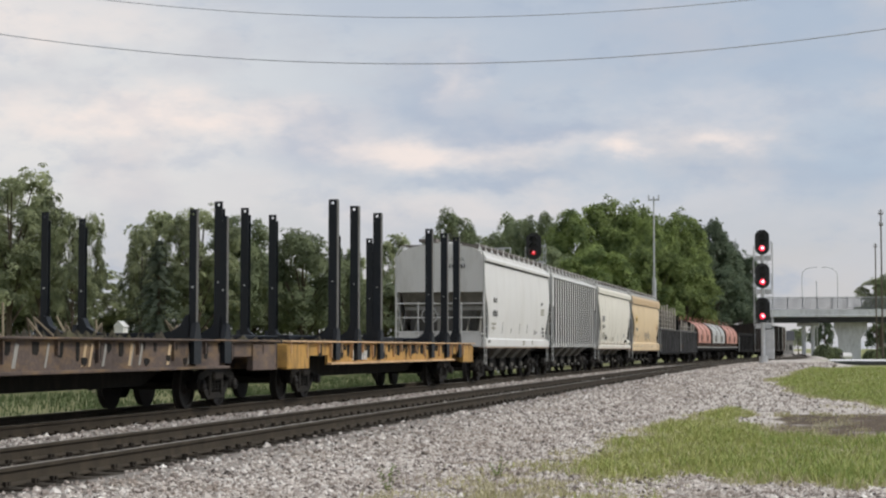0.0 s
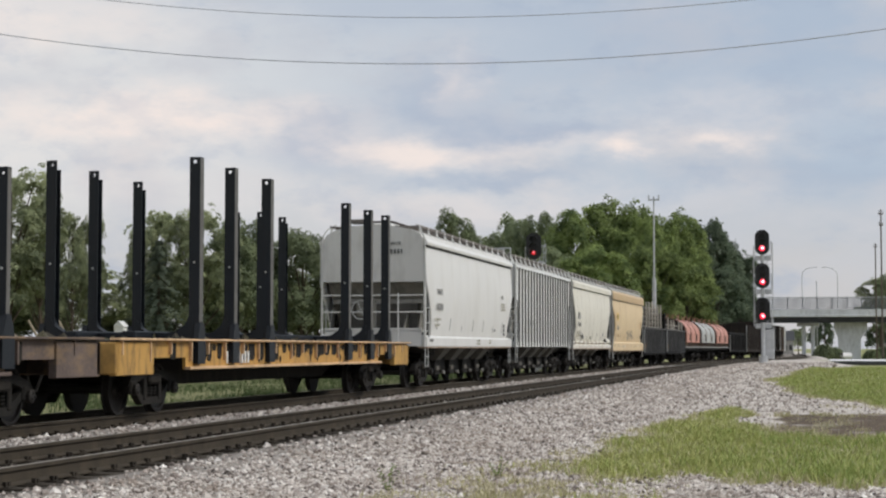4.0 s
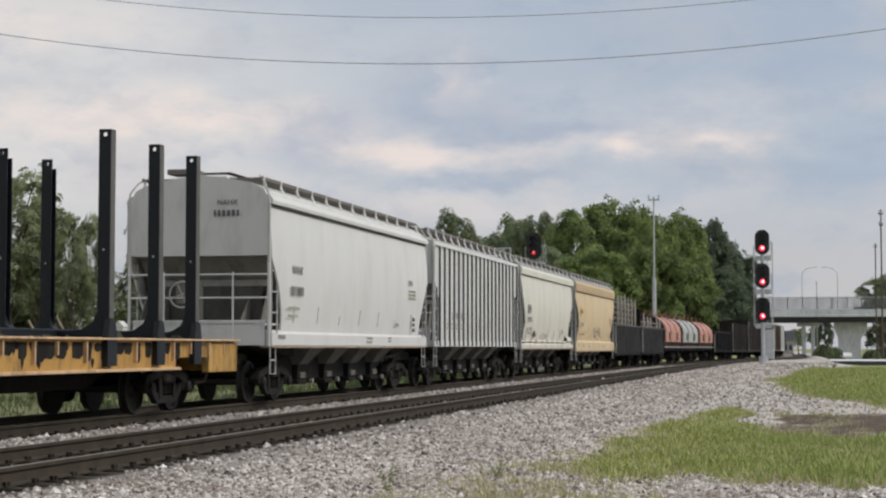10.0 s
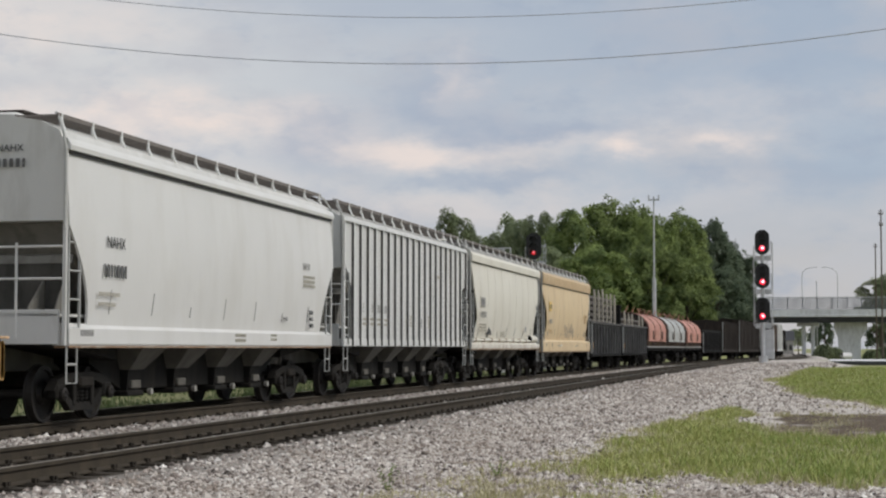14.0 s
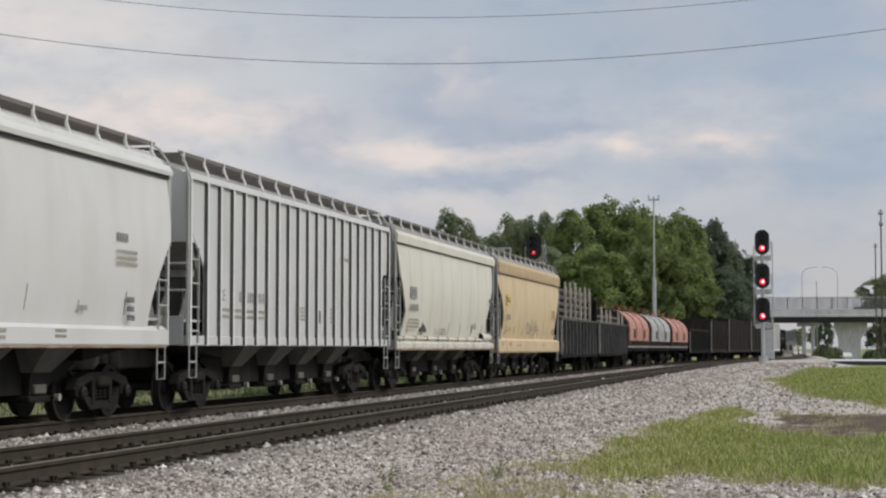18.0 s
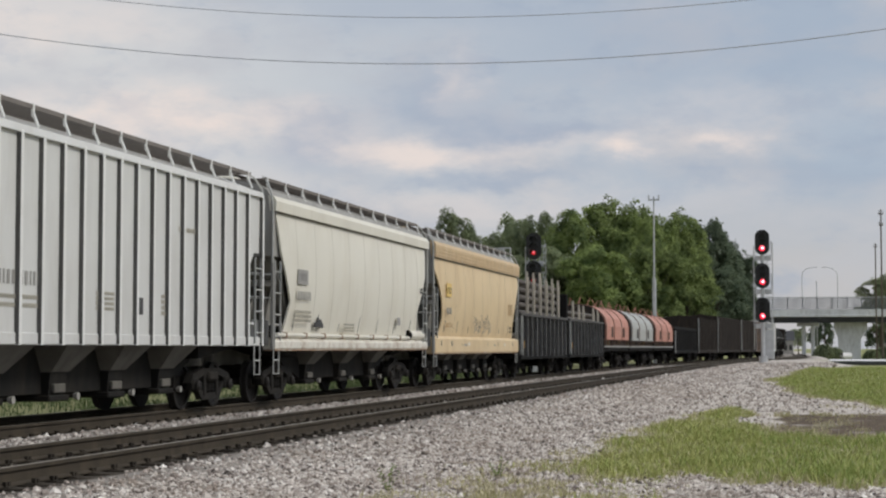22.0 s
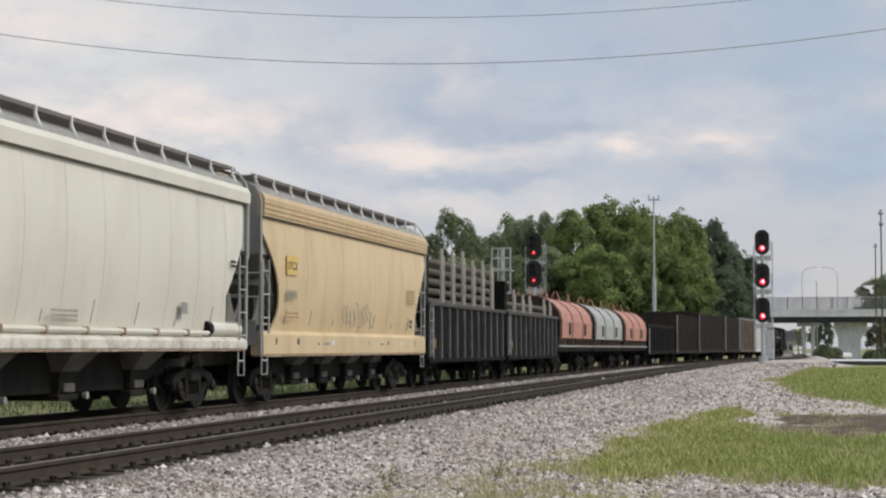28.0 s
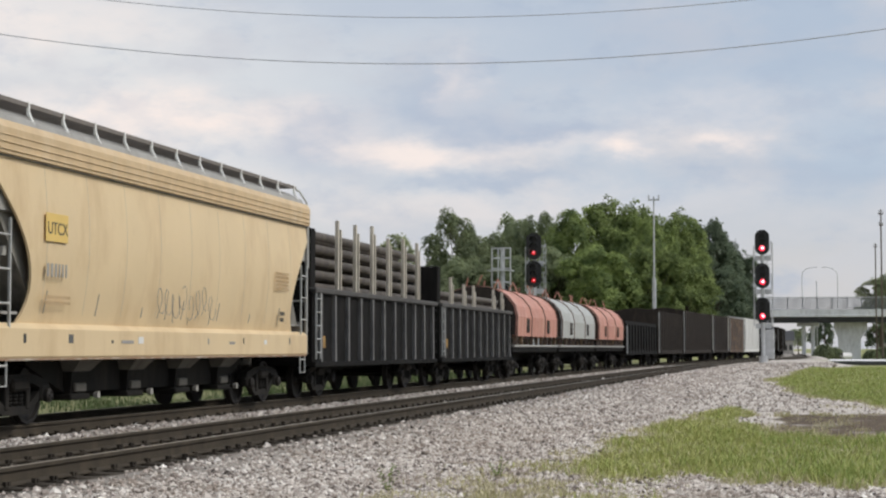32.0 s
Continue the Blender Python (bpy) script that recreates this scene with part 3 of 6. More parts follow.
def build_grass():
    rng = random.Random(21)
    green, lush, dry, rough = ([], []), ([], []), ([], []), ([], [])

    def blade(v, f, x, y, z, h, w):
        a = rng.uniform(0, 3.14)
        lx, ly = rng.gauss(0, 0.35) * h, rng.gauss(0, 0.35) * h
        c, s = math.cos(a) * w, math.sin(a) * w
        o = len(v)
        v += [(x - c, y - s, z), (x + c, y + s, z), (x + lx * 0.4 + c * 0.7, y + ly * 0.4 + s * 0.7, z + h * 0.6), (x + lx * 0.4 - c * 0.7, y + ly * 0.4 - s * 0.7, z + h * 0.6), (x + lx, y + ly, z + h)]
        f += [(o, o + 1, o + 2, o + 3), (o + 3, o + 2, o + 4)]

    n = tries = 0
    while n < 105000 and tries < 1500000:
        tries += 1
        if rng.random() < 0.72:
            y = 17.0 + 42 * rng.random() ** 1.5
            x = rng.uniform(-5.0, 0.055 * y)
        else:
            y = 40 + 62 * rng.random()
            x = rng.uniform(-2.5, 0.055 * y)
        g = max(grass_cover(x, y) * (1 - 0.8 * soil_cover(x, y)), 0.16 * min(1.0, soil_cover(x, y)) * (noise.noise(Vector((x * 1.1, y * 0.7, 5.0))) > 0.0))
        patch = noise.noise(Vector((x * 0.9, y * 0.5, 3.0)))
        tuft = noise.noise(Vector((x * 2.6, y * 1.6, 9.0)))
        if y < 23 and x < -1.5 and g < 0.3 and tuft > -0.1:
            g = max(g, 0.42 * edge(x, -4.9, -3.2) + 0.2 * (tuft > 0.5))
        if rng.random() > g + patch * 0.4 + tuft * 0.25 * (g < 0.9) - 0.04 or g < 0.03:
            continue
        z = ground_z(x, y) - 0.01
        h = rng.uniform(0.04, 0.17) * (0.8 + 0.8 * patch + 0.35 * tuft) * (1.0 if g > 0.6 else 0.7)
        w = rng.uniform(0.0035, 0.0075) * (1 + y / 40)
        if rng.random() > (g * 1.1 - 0.22 + 0.3 * patch if y > 20.8 or x > -2.5 else 0.05):
            kind = dry
        else:
            kind = lush if rng.random() < 0.1 + 0.4 * edge(x + 0.8 * tuft, -2.2, 0.2) + 0.4 * tuft else green
        blade(*kind, x, y, z, h, w)
        n += 1
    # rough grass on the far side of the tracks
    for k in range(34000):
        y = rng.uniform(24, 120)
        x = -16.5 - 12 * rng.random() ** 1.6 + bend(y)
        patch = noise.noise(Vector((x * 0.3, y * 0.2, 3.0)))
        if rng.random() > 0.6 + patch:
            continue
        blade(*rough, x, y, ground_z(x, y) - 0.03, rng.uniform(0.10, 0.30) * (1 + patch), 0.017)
    blade_object("grass", *green, ((0.33, 0.36, 0.11), (0.42, 0.44, 0.145), (0.52, 0.50, 0.22)), "short uneven yellow-green grass in ragged patches")
    blade_object("lush_grass", *lush, ((0.23, 0.31, 0.08), (0.31, 0.385, 0.105), (0.39, 0.44, 0.15)), "deeper green grass among the paler patches")
    # rough blades coloured darker to take in the tree shade across the tracks
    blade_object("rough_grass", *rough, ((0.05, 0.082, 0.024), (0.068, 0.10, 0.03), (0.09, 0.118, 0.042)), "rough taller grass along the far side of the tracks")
    blade_object("dry_grass", *dry, ((0.40, 0.37, 0.20), (0.52, 0.47, 0.30), (0.64, 0.58, 0.42)), "thin dry straw-coloured grass between the stones")


def weed(x, y, height, spread, n):
    """A small leafy weed standing in the gravel."""
    rs = random.Random(int(height * 100))
    p = thing("weed", "small green leafy weed growing in gravel", "weed", "weeds in the gravel", m=pose(x, y, ground_z(x, y)))
    for k in range(5):
        a = k * 1.3
        tip = (math.cos(a) * spread * 0.6, math.sin(a) * spread * 0.6, height * rs.uniform(0.7, 1.0))
        stem = part("stem", Mesh().rod((0, 0, -0.02), tip, 0.004, 5, 0.002), M_["grass"], p)
        leaf = Mesh()
        for i in range(n):
            q = (i + 0.5) / n
            c = Vector(tip) * q
            b = rs.uniform(0, 6.28)
            d = Vector((math.cos(b), math.sin(b), 0.4)) * rs.uniform(0.04, 0.08)
            w = Vector((-math.sin(b), math.cos(b), 0)) * 0.016
            leaf.add([c, c + d * 0.5 + w, c + d, c + d * 0.5 - w], [(0, 1, 2, 3)])
        part("leaves", leaf, M_["grass"], stem)


build_ground()
weed(-4.5, 18.3, 0.32, 0.22, 9)
weed(-3.68, 20.5, 0.24, 0.2, 8)
weed(1.84, 54.0, 0.7, 0.3, 12)
build_track()
# ---- the train ----
WHEEL_R = 0.44


def wheelset_mesh():
    me = Mesh()
    R = WHEEL_R
    for s in (-1, 1):
        x = s * 0.755
        me.lathe_x([(x - s * 0.068, 0.16), (x - s * 0.068, R + 0.026), (x - s * 0.042, R + 0.026), (x - s * 0.03, R + 0.004), (x + s * 0.068, R - 0.003), (x + s * 0.068, R - 0.06), (x + s * 0.03, R - 0.075), (x + s * 0.01, 0.17), (x + s * 0.08, 0.13), (x + s * 0.08, 0.09)], 26)
    me.rod((-1.12, 0, 0), (1.12, 0, 0), 0.075, 10)
    # bearing end caps with three bolts
    for s in (-1, 1):
        me.lathe_x([(s * 1.1, 0.105), (s * 1.17, 0.105), (s * 1.19, 0.07), (s * 1.19, 0.01)], 12)
        for k in range(3):
            a = k * 2.094
            me.box(s * 1.195 - 0.012, s * 1.195 + 0.012, 0.05 * math.cos(a) - 0.015, 0.05 * math.cos(a) + 0.015, 0.05 * math.sin(a) - 0.015, 0.05 * math.sin(a) + 0.015)
    return me


WHEELSET = wheelset_mesh().data("wheelset", M_["wheel"], smooth=False)


def truck_frame_mesh(s):
    """Cast side frame of a three-piece truck, s = +1 or -1 for the side."""
    me = Mesh()
    x0, x1 = (0.93, 1.09) if s > 0 else (-1.09, -0.93)
    # compression member, tension member, columns: windows left open
    me.prism_x([(-1.12, 0.50), (-0.98, 0.66), (-0.5, 0.76), (0.5, 0.76), (0.98, 0.66), (1.12, 0.50), (0.9, 0.52), (0.45, 0.63), (-0.45, 0.63), (-0.9, 0.52)], x0, x1)
    me.prism_x([(-0.92, 0.53), (-0.80, 0.55), (-0.36, 0.30), (0.36, 0.30), (0.80, 0.55), (0.92, 0.53), (0.45, 0.17), (-0.45, 0.17)], x0 + 0.02, x1 - 0.02)
    for y in (-0.34, 0.34):
        me.box(x0, x1, y - 0.06, y + 0.06, 0.25, 0.68, 0.015)
    for y in (-0.889, 0.889):
        me.box(x0 - 0.01, x1 + 0.02, y - 0.16, y + 0.16, 0.36, 0.60, 0.03)
    return me


FRAMES = {s: truck_frame_mesh(s).data("side_frame", M_["truck"]) for s in (-1, 1)}
BOLSTER = Mesh().box(-1.15, 1.15, -0.26, 0.26, 0.52, 0.70, 0.04).box(-0.35, 0.35, -0.3, 0.3, 0.68, 0.80).rod((-1.0, -0.55, 0.42), (1.0, -0.55, 0.42), 0.06).rod((-1.0, 0.55, 0.42), (1.0, 0.55, 0.42), 0.06).data("bolster", M_["truck"])


def spring_mesh():
    """A coil spring of the truck, standing between the columns of the side frame."""
    pts = [(0.055 * math.cos(k * 0.9), 0.065 * math.sin(k * 0.9), 0.30 + 0.0075 * k) for k in range(36)]
    return Mesh().path(pts, 0.017, 5).data("spring", M_["truck"])


SPRING = spring_mesh()


def add_truck(car, y, wheels):
    tr = new("truck")
    tr.parent = car
    tr.matrix_basis = pose(0, y, 0)
    tr["label"] = "black grimy two-axle truck"
    part("bolster", BOLSTER, None, tr)
    for s in (-1, 1):
        part("side_frame", FRAMES[s], None, tr)
        for k in (-1, 0, 1) if s > 0 else ():
            part("spring", SPRING, None, tr, m=pose(1.01, 0.18 * k, 0))
    for dy in (-0.889, 0.889):
        w = part("wheelset", WHEELSET, None, tr, m=pose(0, dy, WHEEL_R))
        wheels.append((w, dy))


def add_couplers(car, half, z=0.88, reach=0.42):
    for s in (-1, 1):
        me = Mesh().box(-0.10, 0.10, min(s * half, s * (half - 0.4)), max(s * half, s * (half - 0.4)), z - 0.14, z + 0.14, 0.02)
        me.box(-0.06, 0.06, min(s * half, s * (half + reach)), max(s * half, s * (half + reach)), z - 0.07, z + 0.07, 0.02)
        me.box(-0.13, 0.13, min(s * (half + reach - 0.22), s * (half + reach)), max(s * (half + reach - 0.22), s * (half + reach)), z - 0.15, z + 0.15, 0.04)
        part("coupler", me, M_["truck"], car)
        part("brake_hose", Mesh().path([(0.25, s * half, z - 0.1), (0.22, s * (half + 0.2), z - 0.42), (0.1, s * (half + 0.42), z - 0.45)], 0.025), M_["truck"], car)


def car_base(name, label, s0, s1, group="", trucks=1.75, near=True):
    """An empty for a car that reaches from s0 to s1 along the train."""
    car = thing(name, label, "freight car", group)
    half = (s1 - s0) / 2
    wheels = []
    for s in (-1, 1):
        add_truck(car, s * (half - trucks), wheels)
    MOVING.append((car, (s0 + s1) / 2, wheels if near else []))
    return car, half


def ladder(car, x, y0, y1, z0, z1, n, material, name="ladder"):
    me = Mesh()
    for y in (y0, y1):
        me.box(x - 0.015, x + 0.02, y - 0.017, y + 0.017, z0, z1)
    for k in range(n):
        z = z0 + (z1 - z0) * (k + 0.5) / n
        me.rod((x + 0.01, y0, z), (x + 0.01, y1, z), 0.016)
    return part(name, me, material, car)


def hopper_car(name, label, s0, s1, paint, cut, bays, ribs=0, chord=None, sill=(1.18, 1.52), rail_n=12, bulge=0.07, roundness=0.0, ends=None, chord_h=0.17, ridges=0, knots=(), seams=0):
    """Covered hopper. cut(z): how far the side sheet is set in from the end at height z."""
    car, half = car_base(name, label, s0, s1, "covered hoppers of the train")
    P = M_[paint]
    eave = 4.28
    flat = ribs > 0
    side = HALF - (0.045 if flat else 0.05)
    # tank: end panel above, slope sheets below
    def shell(rows):
        return Mesh().loft([[(-hw, -half + inn, z), (hw, -half + inn, z), (hw, half - inn, z), (-hw, half - inn, z)] for z, inn, hw in rows])
    # slope sheets coloured darker than the body, for grime and overhang shade
    part("slope_sheet", shell(((1.5, 1.75, side - 0.12), (3.04, 0.32, side - 0.10))), M_["slope"], car, "grimy slope sheets darkened for the shade at the ends")
    part("tank", shell(((3.05, 0.03, side - 0.03), (eave - 0.05, 0.03, side - 0.03), (4.34 if flat else 4.41, 0.03, 1.36 if flat else 1.40), (4.50 if flat else 4.56, 0.03, 1.1 if not flat else 0.95), (4.66, 0.03, 0.55), (4.72, 0.03, 0.05))), M_[ends] if ends else P, car)
    # side sheets
    zs = sorted([sill[1] - 0.02 + (eave - chord_h + 0.01 - sill[1]) * k / 14 for k in range(15)] + [z for z in knots if z > sill[1]])
    for s in (-1, 1):
        me = Mesh()
        cols = 24
        v, f = [], []
        for z in zs:
            q = (z - zs[0]) / (zs[-1] - zs[0])
            x = side - 0.02 + (0.0 if flat else bulge * math.sin(math.pi * min(1, q * 0.95 + 0.02)) - roundness * (1 - q) ** 2)
            e = half - 0.03 - cut(z)
            for k in range(cols + 1):
                v.append((s * x, -e + 2 * e * k / cols, z))
        n = cols + 1
        for j in range(len(zs) - 1):
            for k in range(cols):
                f.append((j * n + k, j * n + k + 1, (j + 1) * n + k + 1, (j + 1) * n + k))
        v2 = [(p[0] - s * 0.04, p[1], p[2]) for p in v]
        o = len(v)
        f2 = [(a + o, d + o, c + o, b + o) for a, b, c, d in f]
        rim = [j * n for j in range(len(zs))] + [(len(zs) - 1) * n + k for k in range(1, n)] + [j * n + cols for j in range(len(zs) - 2, -1, -1)] + [k for k in range(cols - 1, 0, -1)]
        fr = [(rim[i], rim[(i + 1) % len(rim)], rim[(i + 1) % len(rim)] + o, rim[i] + o) for i in range(len(rim))]
        me.add(v + v2, f + f2 + fr)
        sheet = part("side_sheet", me, P, car, smooth=not flat)
        if not flat and s > 0:
            for k in range(1, 8):
                y = -half + 2 * half * (k - 0.1) / 8
                seam = Mesh()
                low = zs[1:4] if k % 3 else zs[1:3]
                pts = [(s * (side - 0.016 + bulge * math.sin(math.pi * min(1, (z - zs[0]) / (zs[-1] - zs[0]) * 0.95 + 0.02)) - roundness * (1 - (z - zs[0]) / (zs[-1] - zs[0])) ** 2), y + (z - zs[0]) * 0.12, z) for z in low]
                seam.path(pts, 0.009, 4)
                part("weld_seam", seam, M_["markgrey"], sheet)
            for k in range(seams):
                y = -half + 1.6 + (2 * half - 3.0) * k / (seams - 1)
                pts = [(s * (side - 0.0225 + bulge * math.sin(math.pi * min(1, (z - zs[0]) / (zs[-1] - zs[0]) * 0.95 + 0.02)) - roundness * (1 - (z - zs[0]) / (zs[-1] - zs[0])) ** 2), y, z) for z in zs[1:]]
                part("panel_seam", Mesh().path(pts, 0.006, 4), M_["seam"], sheet)
            for k in range(ridges):
                part("chord_ridge", Mesh().rod((s * (HALF + 0.034), -half + 0.05, eave - chord_h + 0.06 + 0.10 * k), (s * (HALF + 0.034), half - 0.05, eave - chord_h + 0.06 + 0.10 * k), 0.014, 6), M_[chord] if chord else P, car)
        for k in range(ribs):
            y = -half + 0.95 + (2 * half - 1.9) * (k - 1) / (ribs - 3) if 0 < k < ribs - 1 else (-half + 0.07 if k == 0 else half - 0.07)
            d = half - abs(y)
            zb = sill[0]
            for z in zs:
                if cut(z) > d + 0.04 and 0 < k < ribs - 1:
                    zb = z + 0.2
            rib = Mesh().prism_y([(s * (side - 0.02), eave - 0.03), (s * HALF, eave - 0.07), (s * HALF, zb), (s * (side - 0.02), zb)], y - 0.036, y + 0.046)
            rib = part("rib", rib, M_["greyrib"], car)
            # dark strips along the rib draw its shaded side in colour
            part("shade_line", Mesh().box(min(s * (side - 0.019), s * (HALF - 0.004)), max(s * (side - 0.019), s * (HALF - 0.004)), y - 0.046, y - 0.0365, zb + 0.02, eave - 0.1).box(min(s * (side - 0.018), s * (side - 0.013)), max(s * (side - 0.018), s * (side - 0.013)), y - 0.065, y - 0.046, zb + 0.02, eave - 0.1), M_["ribshade"], rib, "dark line painting the shaded flank of the rib")
        # top chord, side sill
        lap = 0.0 if flat else 0.035
        ch = M_[chord] if chord else P
        part("top_chord", Mesh().prism_y([(s * (side - 0.06), eave - chord_h), (s * (HALF - 0.01 + lap), eave - chord_h), (s * (HALF + lap), eave - 0.1), (s * (HALF - 0.03), eave + 0.01), (s * (side - 0.1), eave + 0.03)], -half + 0.02, half - 0.02), ch, car)
        if not flat:
            # dark strip stands in for the chord's shadow line on the side
            part("chord_shade", Mesh().box(min(s * (side - 0.05), s * (HALF - 0.02)), max(s * (side - 0.05), s * (HALF - 0.02)), -half + 0.04, half - 0.04, eave - chord_h - (0.055 if paint == "white" else 0.03), eave - chord_h + 0.002), M_["mark" if paint == "white" else "slope"], car, "dark strip painting the shadow under the top chord")
        if flat:
            part("side_sill", Mesh().box(min(s * 1.3, s * side), max(s * 1.3, s * (side - 0.004)), -half + 0.1, half - 0.1, sill[0], sill[0] + 0.18, 0.015), P, car)
        else:
            part("side_sill", Mesh().prism_y([(s * 1.3, sill[0]), (s * (HALF - 0.02), sill[0]), (s * HALF, sill[0] + 0.03), (s * HALF, sill[1] - 0.08), (s * (HALF - 0.09), sill[1]), (s * 1.3, sill[1])], -half + 0.1, half - 0.1), M_["creamsill"] if paint == "cream" else P, car)
            part("sill_edge", Mesh().box(min(s * 1.32, s * (HALF - 0.012)), max(s * 1.32, s * (HALF - 0.012)), -half + 0.12, half - 0.12, sill[0] - 0.028, sill[0] - 0.002), M_["sillrust"], car, "rust-stained lower edge of the sill")
        # running board of open grating, on brackets
        x0, x1 = 0.62, 1.30
        board = part("running_board", Mesh().box(min(s * x1, s * (x1 + 0.02)), max(s * x1, s * (x1 + 0.02)), -half + 0.15, half - 0.15, 4.625, 4.690).box(min(s * x0, s * (x0 + 0.02)), max(s * x0, s * (x0 + 0.02)), -half + 0.15, half - 0.15, 4.625, 4.680), M_["grating"], car, "open steel grating along the roof")
        bars = Mesh()
        for k in range(int((2 * half - 0.3) / 0.10)):
            y = -half + 0.2 + 0.10 * k
            bars.box(min(s * x0, s * x1), max(s * x0, s * x1), y - 0.02, y + 0.02, 4.640, 4.670)
        o = part("grating", bars, M_["grating"], board)
        o["kind"] = "stuff"
        for k in range(rail_n):
            y = -half + 0.3 + (2 * half - 0.6) * k / (rail_n - 1)
            part("bracket", Mesh().box(min(s * (x1 - 0.005), s * (x1 + 0.028)), max(s * (x1 - 0.005), s * (x1 + 0.028)), y - 0.026, y + 0.026, 4.51, 4.70).rod((s * 1.40, y, 4.36), (s * (x1 + 0.015), y, 4.56), 0.026, 6), M_["greyrib"], car)
        for e in (-1, 1):
            part("corner_post", Mesh().box(min(s * (side - 0.03), s * (side + 0.03)), max(s * (side - 0.03), s * (side + 0.03)), min(e * half, e * (half - 0.06)), max(e * half, e * (half - 0.06)), sill[0] + 0.002, eave - 0.1, 0.008), M_[ends] if ends else P, car)
            lad = ladder(car, s * (HALF - 0.03), e * (half - 0.5), e * (half - 0.1), sill[0] + 0.05, 2.95 if s > 0 else 4.3, 4 if s > 0 else 10, M_["rung"])
            part("grab_rail", Mesh().path([(s * 1.2, e * (half - 0.35), 4.72), (s * 1.38, e * (half - 0.1), 4.58), (s * 1.5, e * (half + 0.02), 4.36), (s * 1.54, e * (half + 0.03), 4.1), (s * 1.54, e * (half + 0.03), 2.9)], 0.022, 6), M_["rung"], car)
            stp = Mesh()
            y0, y1 = e * (half - 0.12), e * (half - 0.48)
            stp.path([(s * (HALF - 0.05), y0, sill[0]), (s * (HALF - 0.05), y0, 0.62), (s * (HALF - 0.05), y1, 0.62), (s * (HALF - 0.05), y1, sill[0])], 0.016)
            stp.rod((s * (HALF - 0.05), y0, 0.9), (s * (HALF - 0.05), y1, 0.9), 0.018)
            part("stirrup_step", stp, M_["rung"], car)
    # walkway across each end of the roof, hatches down the middle
    for e in (-1, 1):
        part("end_walkway", Mesh().box(-0.75, -0.15, min(e * (half - 0.12), e * (half - 0.69)), max(e * (half - 0.12), e * (half - 0.69)), 4.76, 4.87, 0.01), M_["grating"], car)
    part("hatch_coaming", Mesh().box(-0.38, 0.38, -half + 0.7, half - 0.7, 4.6, 4.80, 0.03), P, car)
    for k in range(5):
        y = -half + 1.0 + (2 * half - 2.0) * (k + 0.5) / 5
        part("roof_hatch", Mesh().box(-0.36, 0.36, y - 1.25, y + 1.25, 4.80, 4.88, 0.03), M_["brown"], car)
    # ends: platform, sills, handrails, braces
    for e in (-1, 1):
        ye = e * (half - 0.006)
        a, b = min(ye, ye - e * 0.06), max(ye, ye - e * 0.06)
        part("end_sill", Mesh().box(-side + 0.085, side - 0.085, a, b, 1.2, 1.72, 0.01).box(-side + 0.1, side - 0.1, min(ye, ye - e * 1.0), max(ye, ye - e * 1.0), 1.62, 1.66), M_[ends] if ends else P, car)
        hr = Mesh()
        for z in (2.18, 2.66):
            hr.rod((-HALF + 0.08, ye, z), (HALF - 0.08, ye, z), 0.02)
        for x in (-0.75, 0.75):
            hr.rod((x, ye, 1.3), (x, ye, 2.72), 0.022)
        part("handrail", hr, M_["rung"] if ends == "endgrey" else P, car)
        lip = ye - e * 0.62
        part("slope_lip", Mesh().prism_x([(lip, 2.44), (lip - e * 0.05, 2.56), (lip - e * 0.16, 2.60), (lip - e * 0.12, 2.44)], -side + 0.16, side - 0.16), M_["slopelip"], car, "pale grimy lip across the slope sheet")
        # flat dark panel paints the shade of the recess below the lip
        part("end_recess", Mesh().box(-side + 0.35, side - 0.35, min(lip - e * 0.03, lip - e * 0.09), max(lip - e * 0.03, lip - e * 0.09), 1.70, 2.44), M_["recess"], car, "dark panel painted as the shaded recess under the slope sheet")
        for x in (-side + 0.2, side - 0.2):
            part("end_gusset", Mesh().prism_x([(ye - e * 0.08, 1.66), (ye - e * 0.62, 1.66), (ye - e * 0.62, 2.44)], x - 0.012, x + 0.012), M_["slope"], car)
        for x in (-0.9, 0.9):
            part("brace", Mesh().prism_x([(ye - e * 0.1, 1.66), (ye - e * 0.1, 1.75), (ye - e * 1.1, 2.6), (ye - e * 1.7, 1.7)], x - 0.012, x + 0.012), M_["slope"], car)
    bw = Mesh()
    for k in range(16):
        a0, a1 = k * math.pi / 8, (k + 1) * math.pi / 8
        bw.rod((-0.35 + 0.27 * math.cos(a0), -half - 0.02, 2.25 + 0.27 * math.sin(a0)), (-0.35 + 0.27 * math.cos(a1), -half - 0.02, 2.25 + 0.27 * math.sin(a1)), 0.02, 5)
    for k in range(4):
        a0 = k * math.pi / 2 + 0.4
        bw.rod((-0.35, -half - 0.02, 2.25), (-0.35 + 0.27 * math.cos(a0), -half - 0.02, 2.25 + 0.27 * math.sin(a0)), 0.015, 5)
    part("brake_wheel", bw, M_["rung"], car)
    part("brake_housing", Mesh().box(-0.5, -0.2, -half + 0.02, -half + 0.2, 2.05, 2.5, 0.03).box(-0.1, 0.08, -half + 0.05, -half + 0.1, 1.7, 2.5, 0.01), M_["slope"], car)
    # centre sill and hopper bays
    part("centre_sill", Mesh().box(-0.25, 0.25, -half, half, 0.78, 1.15, 0.02), M_["bay"], car)
    inner = half - 2.9
    cs = [-inner + 2 * inner * (k + 0.5) / bays for k in range(bays)]
